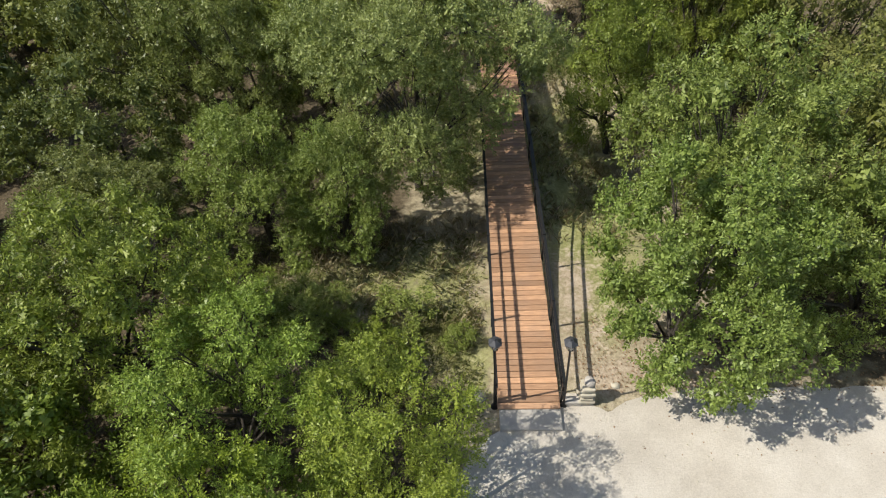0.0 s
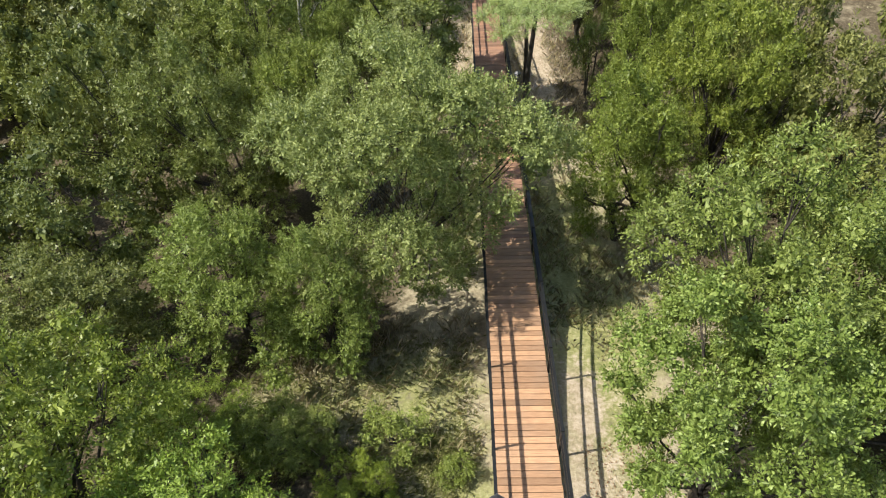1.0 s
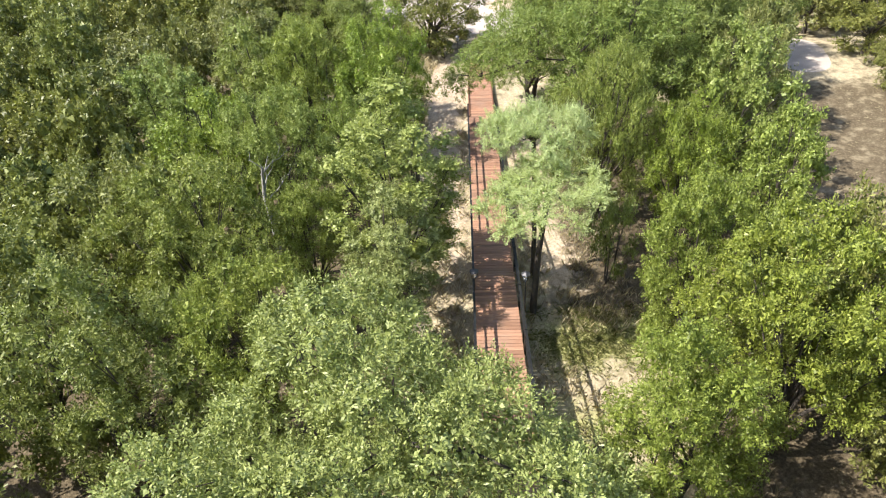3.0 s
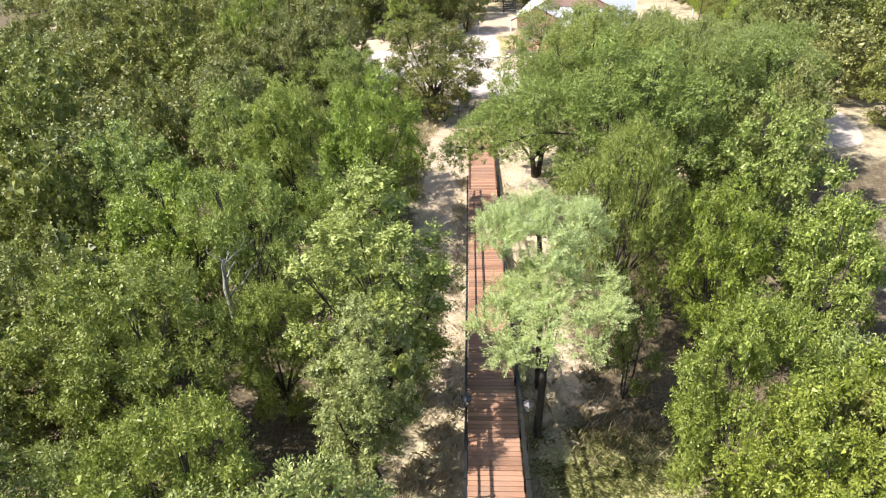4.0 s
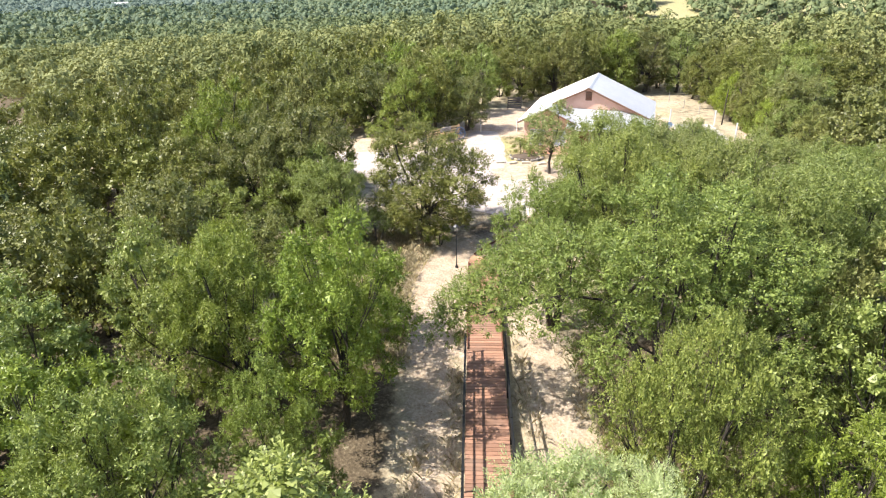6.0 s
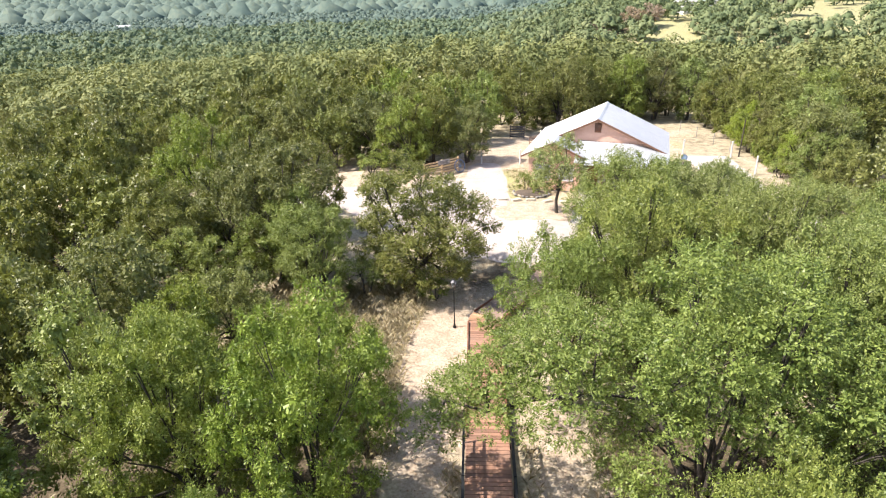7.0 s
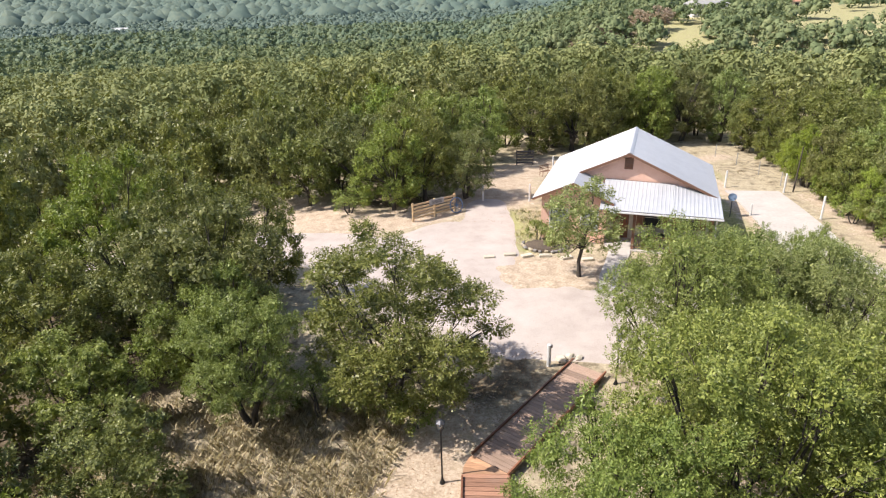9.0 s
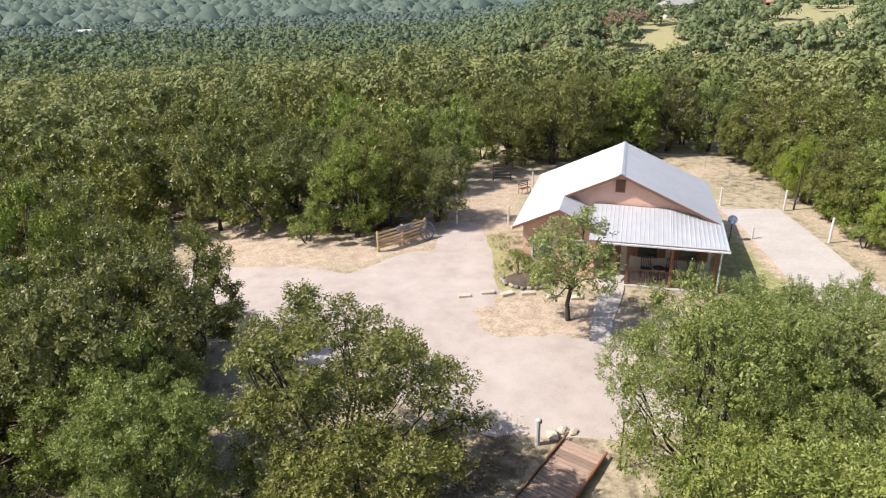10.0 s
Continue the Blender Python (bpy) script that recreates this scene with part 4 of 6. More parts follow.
# ---- back gate, bench, dish, pole, wire fence ----
far_gate = thing("farm_gate", pose(4.75, 89.8, float(ground_z(4.75, 89.8))), "dark grey board gate standing under the trees", "gate")
for i in range(5):
    part("board", boxed((-0.72, -0.02, 0.16 + i * 0.24), (0.72, 0.02, 0.30 + i * 0.24), 0.006), DARK_METAL, far_gate)
for x in (-0.7, 0.7):
    part("upright", boxed((x - 0.04, -0.065, -0.05), (x + 0.04, -0.022, 1.36), 0.006), DARK_METAL, far_gate)
bench = thing("garden_bench", pose(6.2, 86.3, float(ground_z(6.2, 86.3)), 0, 0, 35), "small rusty brown metal bench beside the house", "bench")
for i in range(4):
    part("seat_slat", boxed((-0.45, -0.2 + i * 0.105, 0.40), (0.45, -0.125 + i * 0.105, 0.42), 0.004), BROWN_TRIM, bench)
for i in range(3):
    part("back_slat", boxed((-0.45, 0.215, 0.54 + i * 0.13), (0.45, 0.235, 0.60 + i * 0.13), 0.004), BROWN_TRIM, bench)
for sx in (-0.42, 0.42):
    part("front_leg", boxed((sx - 0.018, -0.19, 0), (sx + 0.018, -0.154, 0.40)), BROWN_TRIM, bench)
    part("back_leg", boxed((sx - 0.018, 0.178, 0), (sx + 0.018, 0.214, 0.88)), BROWN_TRIM, bench)
    part("armrest", boxed((sx - 0.02, -0.19, 0.60), (sx + 0.02, 0.178, 0.625), 0.004), BROWN_TRIM, bench)
dish = thing("satellite_dish", pose(17.1, 76.2, float(ground_z(17.1, 76.2))), "blue-grey satellite dish on a dark pole in the yard", "satellite dish")
part("pole", rod(bmesh.new(), (0, 0, -0.1), (0, 0, 1.15), 0.03), DARK_METAL, dish)
bm = bmesh.new()
rings = []
for k in range(6):
    r = 0.27 * k / 5
    rings.append([bm.verts.new((r * math.cos(a), r * math.sin(a), 0.8 * r * r)) for a in np.linspace(0, 2 * math.pi, 20, endpoint=False)] if k else [bm.verts.new((0, 0, 0))])
for i in range(20):
    bm.faces.new((rings[0][0], rings[1][i], rings[1][(i + 1) % 20]))
    for k in range(1, 5):
        bm.faces.new((rings[k][i], rings[k + 1][i], rings[k + 1][(i + 1) % 20], rings[k][(i + 1) % 20]))
bmesh.ops.solidify(bm, geom=bm.faces[:], thickness=0.015)
bmesh.ops.transform(bm, matrix=pose(0, 0, 1.3, 50, 0, -20), verts=bm.verts)
part("reflector", bm, DISH_GREY, dish)
part("feed_arm", rod(bmesh.new(), (0, 0, 1.12), (0.09, -0.27, 1.36), 0.012, 0.012, 6), DARK_METAL, dish)
pole = thing("utility_pole", pose(23.5, 81.6, float(ground_z(23.5, 81.6)), 0, 2, 0), "thin dark wooden utility pole at the wood's edge", "pole")
part("shaft", rod(bmesh.new(), (0, 0, -0.3), (0, 0, 3.3), 0.06, 0.045, 10), BARK, pole)
fence = thing("wire_fence", pose(0, 0, 0), "low wire fence with thin posts along the wood's edge", "fence")
fpts = [(21.5, 92.0), (22.2, 89.0), (22.8, 86.0), (23.2, 83.0)]
for x, y in fpts:
    z = float(ground_z(x, y))
    part("post", rod(bmesh.new(), (x, y, z - 0.1), (x, y, z + 1.1), 0.03, 0.03, 6), GREY_WOOD, fence)
for h in (0.3, 0.65, 1.0):
    for (x0, y0), (x1, y1) in zip(fpts, fpts[1:]):
        part("wire", rod(bmesh.new(), (x0, y0, float(ground_z(x0, y0)) + h), (x1, y1, float(ground_z(x1, y1)) + h), 0.006, 0.006, 4), DARK_METAL, fence)


# ---- trees ----
def tube(points, radii, sides=6):
    points = [Vector(p) for p in points]
    verts, faces = [], []
    for i, p in enumerate(points):
        d = (points[min(i + 1, len(points) - 1)] - points[max(i - 1, 0)]).normalized()
        a = d.orthogonal().normalized() if abs(d.z) < 0.95 else Vector((1, 0, 0))
        a = (a - d * a.dot(d)).normalized()
        b = d.cross(a)
        for k in range(sides):
            ang = 2 * math.pi * k / sides
            verts.append(p + (a * math.cos(ang) + b * math.sin(ang)) * radii[i])
    for i in range(len(points) - 1):
        for k in range(sides):
            j = (k + 1) % sides
            faces.append((i * sides + k, i * sides + j, (i + 1) * sides + j, (i + 1) * sides + k))
    return verts, faces


def join(pieces):
    verts, faces = [], []
    for v, f in pieces:
        o = len(verts)
        verts += [tuple(p) for p in v]
        faces += [tuple(i + o for i in q) for q in f]
    return np.array(verts), np.array(faces)


def unit(v):
    return v / np.maximum(np.linalg.norm(v, axis=-1, keepdims=True), 1e-9)


def blades(r, base, way, face, length, width, sides):
    """Leaves that start at base, point along way and turn their upper side to face. Oak leaves are widest past the middle."""
    m = len(base)
    side = unit(np.cross(way, face))
    ln = length * r.uniform(0.65, 1.35, (m, 1))
    wd = width * r.uniform(0.7, 1.3, (m, 1))
    sag = np.array([0, 0, 0.12]) * ln
    if sides == 3:
        far = base + way * ln * 0.9 - sag
        v = np.stack([base, far + side * wd * 0.55, far - side * wd * 0.45], 1)
    else:
        wide = base + way * ln * 0.62 - sag * 0.4
        v = np.stack([base, wide + side * wd * 0.5, base + way * ln - sag, wide - side * wd * 0.5], 1)
    return v.reshape(-1, 3), np.arange(m * sides).reshape(-1, sides)


def shoot_leaves(r, foot, axis, long, per, length, width, sides):
    """Leafy shoots: leaves set in a spiral along each shoot, smaller towards its tip."""
    n = len(foot)
    a0 = unit(np.cross(axis, r.normal(0, 1, (n, 3))))
    b0 = np.cross(axis, a0)
    k = np.tile(np.arange(per), n)
    f, w, p, q, ln = (np.repeat(v, per, 0) for v in (foot, axis, a0, b0, long))
    ang = (k * 2.4 + r.normal(0, 0.4, n * per))[:, None]
    t = ((k + r.random(n * per)) / per)[:, None]
    radial = p * np.cos(ang) + q * np.sin(ang)
    base = f + w * ln * t + radial * 0.02
    way = unit(radial * (1.0 - 0.45 * t) + w * (0.35 + 0.75 * t) + r.normal(0, 0.22, f.shape))
    face = unit(w * 0.8 - radial * 0.4 + np.array([0, 0, 0.2]) + r.normal(0, 0.42, f.shape))
    v, g = blades(r, base, way, face, 1.0, width / length, sides)
    size = np.repeat(length * (1.12 - 0.4 * t), sides, 0)
    return np.repeat(base, sides, 0) + (v - np.repeat(base, sides, 0)) * size, g


def crown_points(r, lobes, count, up=0.25):
    """Feet of shoots and outward ways, spread over the outer shells of the lobes and not inside other lobes."""
    lob = np.array(lobes)
    area = lob[:, 3] ** 2
    tries = count * 2
    which = r.choice(len(lob), tries, p=area / area.sum())
    d = unit(r.normal(0, 1, (tries, 3)) + np.array([0, 0, up * 2]))
    p = lob[which, :3] + d * lob[which, 3:4] * (1.0 - 0.35 * r.random((tries, 1)) ** 2) * np.array([1, 1, 0.85])
    inside = np.zeros(tries, bool)
    for i, l in enumerate(lob):
        inside |= (which != i) & (((p - l[:3]) ** 2).sum(1) < (0.72 * l[3]) ** 2)
    p, d = p[~inside], d[~inside]
    # shoots stand in small sprays
    pick = r.integers(0, len(p), count)
    q = p[pick] + r.normal(0, 0.07, (count, 3))
    return q, unit(d[pick] + r.normal(0, 0.18, (count, 3)))


def make_lobes(r, radius, height, clear, number, lobe_r, skirt=0.6):
    """Lobes of a spreading oak crown: boughs of uneven size that leave gaps between them over a ragged dome."""
    lobes = []
    tall = height - clear
    sector = r.uniform(0.55, 1.16, 8)
    tops = r.uniform(0.72, 1.06, 8)
    gap = 1.02
    for trial in range(1500):
        if len(lobes) >= number:
            break
        if trial % 250 == 249:
            gap *= 0.9
        d = unit(r.normal(0, 1, 3) + np.array([0, 0, 0.35 - 0.25 * skirt]))
        if d[2] < -0.45 - 0.3 * skirt:
            continue
        s = lobe_r * (0.45 + 0.75 * r.random() ** 1.3)
        az = (math.atan2(d[1], d[0]) / (2 * math.pi) % 1.0) * 8
        i, j, t = int(az) % 8, (int(az) + 1) % 8, az % 1
        reach = sector[i] + (sector[j] - sector[i]) * t
        lift = tops[i] + (tops[j] - tops[i]) * t
        out = r.uniform(0.78, 1.06) if r.random() < 0.8 else r.uniform(0.3, 0.65)
        flat = (radius - 0.8 * s) * reach * out
        x, y, z = d[0] * flat, d[1] * flat, clear + 0.44 * tall + d[2] * (0.56 * tall - 0.8 * s) * out * (lift if d[2] > 0 else 1.0)
        if all((x - l[0]) ** 2 + (y - l[1]) ** 2 + (1.1 * (z - l[2])) ** 2 > (gap * (s + l[3])) ** 2 for l in lobes):
            lobes.append((x, y, z, s))
    return lobes


def make_tree(name, seed, radius=3.0, height=6.5, clear=1.6, number=24, lobe_r=0.95, shoots=1500, per=14, length=0.115, width=0.06, leaf=None, limbs=14, label="", category="tree", group="", shoot=0.30, trunk_r=0.16, stems=1, dense=True, fill=95, sides=3, skirt=0.6, extra=(), twig_up=0.55, fork_z=1.3, limb_path=()):
    r = np.random.default_rng(seed)
    root = thing(name, pose(0, 0, 0), label, category, group)
    lobes = make_lobes(r, radius, height, clear, number, lobe_r, skirt) + list(extra)
    rise = max(clear * 1.05, fork_z)
    pieces = []
    for s in range(stems):
        a0 = 2 * math.pi * s / max(stems, 1) + r.uniform(0, 1)
        lean = 0.25 if stems == 1 else 0.55
        bx, by = (0, 0) if stems == 1 else (0.15 * math.cos(a0), 0.15 * math.sin(a0))
        fork = Vector((bx + lean * rise * 0.5 * math.cos(a0), by + lean * rise * 0.5 * math.sin(a0), rise))
        midp = Vector((bx, by, 0)).lerp(fork, 0.5) + Vector((r.uniform(-0.12, 0.12), r.uniform(-0.12, 0.12), 0))
        pieces.append(tube([(bx, by, -0.35), (bx, by, 0.05), midp, fork], [trunk_r * 1.5, trunk_r * 1.15, trunk_r * 0.9, trunk_r * 0.8], 8))
        order = sorted(range(len(lobes) - len(extra)), key=lambda i: (i * 7 + s * 3) % (len(lobes) - len(extra)))[: max(3, limbs // stems)]
        for i in order:
            x, y, z, lr = lobes[i]
            end = Vector((x, y, z))
            knee = fork.lerp(end, 0.45) + Vector((r.uniform(-0.3, 0.3), r.uniform(-0.3, 0.3), r.uniform(-0.25, 0.3)))
            pieces.append(tube([fork - Vector((0, 0, 0.15)), fork.lerp(knee, 0.5) + Vector((0, 0, 0.08)), knee, knee.lerp(end, 0.6) - Vector((0, 0, lr * 0.2)), end - Vector((0, 0, lr * 0.1))], [trunk_r * 0.5, trunk_r * 0.32, trunk_r * 0.2, trunk_r * 0.1, trunk_r * 0.03], 5))
            if dense:
                for _ in range(3):
                    tip = end + Vector(unit(r.normal(0, 1, 3) + np.array([0, 0, 0.4]))) * lr * r.uniform(0.4, 0.8)
                    pieces.append(tube([knee.lerp(end, 0.5), knee.lerp(end, 0.6).lerp(tip, 0.5) + Vector((0, 0, 0.1)), tip], [trunk_r * 0.11, trunk_r * 0.07, trunk_r * 0.03], 4))
    if limb_path:
        way = [fork - Vector((0, 0, 0.1))] + [Vector(p) for p in limb_path]
        pieces.append(tube(way, [trunk_r * (0.6 - 0.5 * i / (len(way) - 1)) for i in range(len(way))], 6))
        for x, y, z, lr in extra:
            tip = Vector((x, y, z))
            foot = min(way, key=lambda p: (p - tip).length)
            pieces.append(tube([foot, foot.lerp(tip, 0.6) + Vector((0, 0, 0.12)), tip], [trunk_r * 0.16, trunk_r * 0.1, trunk_r * 0.04], 4))
    v, f = join(pieces)
    part("trunk", mesh_from("trunk", v, f, BARK, True), BARK, root)
    p, d = crown_points(r, lobes, shoots)
    axis = unit(d + np.array([0, 0, twig_up * 0.6]) + r.normal(0, 0.3, p.shape))
    long = shoot * np.where(r.random((len(p), 1)) < 0.15, 1.5, 1.0) * r.uniform(0.5, 1.15, (len(p), 1))
    v, f = shoot_leaves(r, p - axis * long * 0.5, axis, long, per, length, width, sides)
    inner = np.repeat(np.array(lobes), fill, 0)
    way = unit(r.normal(0, 1, (len(inner), 3)))
    core = inner[:, :3] + way * inner[:, 3:] * r.uniform(0.25, 0.78, (len(inner), 1)) * np.array([1, 1, 0.85])
    iv, jf = blades(r, core, unit(np.cross(way, r.normal(0, 1, way.shape))), way, length * 1.5, width * 2.0, sides)
    f = np.concatenate([f, jf + len(v)])
    v = np.concatenate([v, iv])
    part("crown", mesh_from("crown", v, f, leaf or LEAF_OAK), leaf or LEAF_OAK, root)
    return root


class Stand:
    """A kind of tree that is built once and then set out in copies."""

    def __init__(self, proto, radius, height):
        self.proto, self.radius, self.height, self.used = proto, radius, height, False

    def set_out(self, x, y, radius, height, turn, sink=0.0, label=""):
        s = Vector((radius / self.radius, radius / self.radius, height / self.height))
        m = Matrix.LocRotScale((x, y, float(ground_z(x, y)) - sink), Euler((0, 0, radians(turn))), s)
        if not self.used:
            self.used = True
            self.proto.matrix_basis = m
            made = self.proto
        else:
            q = self.proto.scale
            made = copy_thing(self.proto, m @ Matrix.Diagonal((1 / q.x, 1 / q.y, 1 / q.z, 1)))
        if label:
            tagged(made, label)
        return made


OAK_LABEL = "spreading scrub oak in full green leaf"
DARK_LABEL = "dense scrub oak with dark green leaves"
LIVE_LABEL = "broad live oak with dense grey-green leaves"


def oak(seed, stems=1, leaf=None, label=OAK_LABEL, **more):
    size = dict(radius=3.0, height=6.5, clear=0.5, number=38, lobe_r=0.86, skirt=0.9, limbs=18, group="scrub oaks")
    size.update(more)
    return Stand(make_tree("oak_tree", seed, stems=stems, leaf=leaf, label=label, **size), size["radius"], size["height"])


def live_oak(seed, **more):
    size = dict(radius=4.0, height=8.0, clear=0.8, number=52, lobe_r=1.1, shoots=4400, per=15, length=0.098, width=0.046, shoot=0.28, limbs=22, trunk_r=0.24, stems=2, fill=110, group="live oaks", extra=((0.4, -0.7, 6.2, 1.15), (-0.6, 0.4, 6.5, 1.1), (0.8, 0.8, 6.0, 1.1), (-0.9, -0.9, 5.8, 1.1)))
    size.update(more)
    return Stand(make_tree("live_oak_tree", seed, leaf=LEAF_LIVE, label=LIVE_LABEL, **size), size["radius"], size["height"])


FINE_OAKS = [oak(11 + i, 1 + i % 2, shoots=2200, per=18, length=0.10, width=0.044, number=36 + 2 * i, clear=0.4 + 0.3 * i) for i in range(4)]
FINE_DARK = [oak(15, 2, LEAF_DARK, DARK_LABEL, shoots=2200, per=18, length=0.10, width=0.044, number=38)]
FRESH_OAKS = [oak(31 + i, 2, LEAF_FRESH, "young oak with fresh yellow-green leaves", shoots=2500, per=17, length=0.085, width=0.036, lobe_r=0.7, number=46, skirt=1.3, fill=60) for i in range(2)]
NEAR_OAKS = [oak(21 + i, 1 + (i % 3 == 1), LEAF_OLIVE if i % 2 else None, shoots=1300, per=12, length=0.135, width=0.068, shoot=0.34, skirt=1.4, number=36 + 2 * i) for i in range(5)]
DARK_OAKS = [oak(61 + i, 1 + i % 2, LEAF_DARK, DARK_LABEL, shoots=1300, per=12, length=0.135, width=0.068, shoot=0.34, skirt=1.4, number=36 + 2 * i) for i in range(3)]
MID_OAKS = [oak(71 + i, 1, LEAF_OLIVE, shoots=620, per=7, length=0.24, width=0.15, shoot=0.48, limbs=7, dense=False, number=30 + i, fill=36, clear=0.4) for i in range(4)]
LIVE_OAKS = [live_oak(41 + i) for i in range(2)]
SHRUBS = [Stand(make_tree("oak_shrub", 91 + i, 1.6, 2.6, 0.3, 12, 0.55, 420, 10, 0.10, 0.058, label="low bushy oak shrub in green leaf", category="shrub", group="oak shrubs", limbs=6, stems=3, trunk_r=0.05, shoot=0.28, fill=24), 1.6, 2.6) for i in range(3)]
MESQUITES = [Stand(make_tree("mesquite_tree", 131 + i, 2.0, 6.2, 4.8, 22, 0.62, 900, 40, 0.085, 0.024, LEAF_MESQUITE, 9, "mesquite tree with feathery pale green foliage", group="mesquites", trunk_r=0.095, stems=1, shoot=0.42, fill=0, skirt=0.0, sides=4, twig_up=0.35), 2.0, 6.2) for i in range(2)]
taken = []


def hero(stand, x, y, radius, top, turn=0.0, label=""):
    """A tree whose crown reaches up to the level top."""
    taken.append((x, y, radius))
    return stand.set_out(x, y, radius, top - float(ground_z(x, y)), turn, 0.05, label)


F, D, G, N, K, L = FINE_OAKS, FINE_DARK, FRESH_OAKS, NEAR_OAKS, DARK_OAKS, LIVE_OAKS
start_oak = oak(19, 1, LEAF_OAK, "leafy oak leaning over the gravel beside the boardwalk", shoots=2600, per=16, length=0.095, width=0.052, sides=4, trunk_r=0.14, skirt=1.0, number=42, clear=1.0)
OVER_LOBES = tuple((0.5 + 0.62 * i, -0.9 - 0.18 * i + 0.7 * math.sin(2.1 * i), 7.2 - 0.11 * i + 0.25 * math.cos(2.7 * i), 0.92 - 0.03 * i) for i in range(7)) + tuple((-2.2 + 0.7 * i, -2.5 + 0.5 * math.sin(1.9 * i), 6.6 + 0.5 * math.cos(2.3 * i), 1.0) for i in range(5)) + tuple((-1.8 + 0.7 * i, -3.5 - 0.3 * math.cos(2.2 * i), 4.2 + 0.5 * math.sin(2.6 * i), 0.9) for i in range(5))
over_oak = oak(17, 1, LEAF_PALE, "tall pale-leaved oak beside the boardwalk", radius=4.3, height=9.0, clear=1.4, number=56, lobe_r=1.0, shoots=6400, per=17, length=0.092, width=0.042, sides=4, trunk_r=0.15, limbs=16, skirt=0.9, fill=90, limb_path=[(0.4, -0.6, 5.6), (1.2, -0.9, 6.2), (2.2, -1.2, 6.4), (3.1, -1.5, 6.2)], extra=OVER_LOBES)
pale_oak = oak(18, 1, LEAF_PALE, "slim tall pale-leaved oak beside the boardwalk", radius=2.0, height=9.4, clear=2.0, number=46, lobe_r=0.62, shoots=1800, per=15, length=0.095, width=0.05, trunk_r=0.13, skirt=0.8, fill=100)
road_oak = oak(29, 2, LEAF_DARK, "broad dense oak beside the gravel drive", radius=3.5, height=6.6, clear=0.5, number=54, lobe_r=0.80, shoots=3300, per=16, length=0.10, width=0.05, trunk_r=0.13, skirt=1.3, fill=45, limbs=20)
LIMB = tuple((-3.6 - 0.42 * i, 0.2 + 0.14 * i + 0.9 * math.sin(2.3 * i), 6.7 - 0.23 * i + 0.55 * math.cos(1.7 * i), 1.25 - 0.035 * i) for i in range(11)) + ((0.5, -0.9, 8.3, 1.3), (-0.8, 0.5, 8.6, 1.2), (1.0, 0.9, 8.2, 1.2), (-1.2, -1.2, 7.8, 1.3)) + tuple((-4.4 - 0.5 * i, 1.0 + 0.5 * math.cos(2.9 * i), 7.2 - 0.45 * i, 1.1) for i in range(5))
big_live = live_oak(47, radius=4.5, height=10.8, clear=1.8, number=58, lobe_r=1.1, shoots=6800, fill=110, extra=LIMB, limb_path=[(-2.0, 0.2, 5.6), (-3.6, 0.4, 5.7), (-5.0, 0.9, 5.1), (-6.4, 0.8, 4.7), (-7.6, 1.4, 4.6)])
hero(over_oak, -1.8, 18.4, 4.4, 7.9, 0)
hero(pale_oak, -2.1, 30.0, 2.9, 7.1, 35)
hero(pale_oak, -2.1, 27.0, 1.9, 4.7, 200, "low pale-leaved oak beside the boardwalk")
hero(start_oak, 5.0, 8.9, 2.8, 6.7, 70)
hero(road_oak, -2.0, 56.3, 4.7, 6.8, 33)
hero(big_live, 7.6, 40.9, 4.5, 8.6, 0)
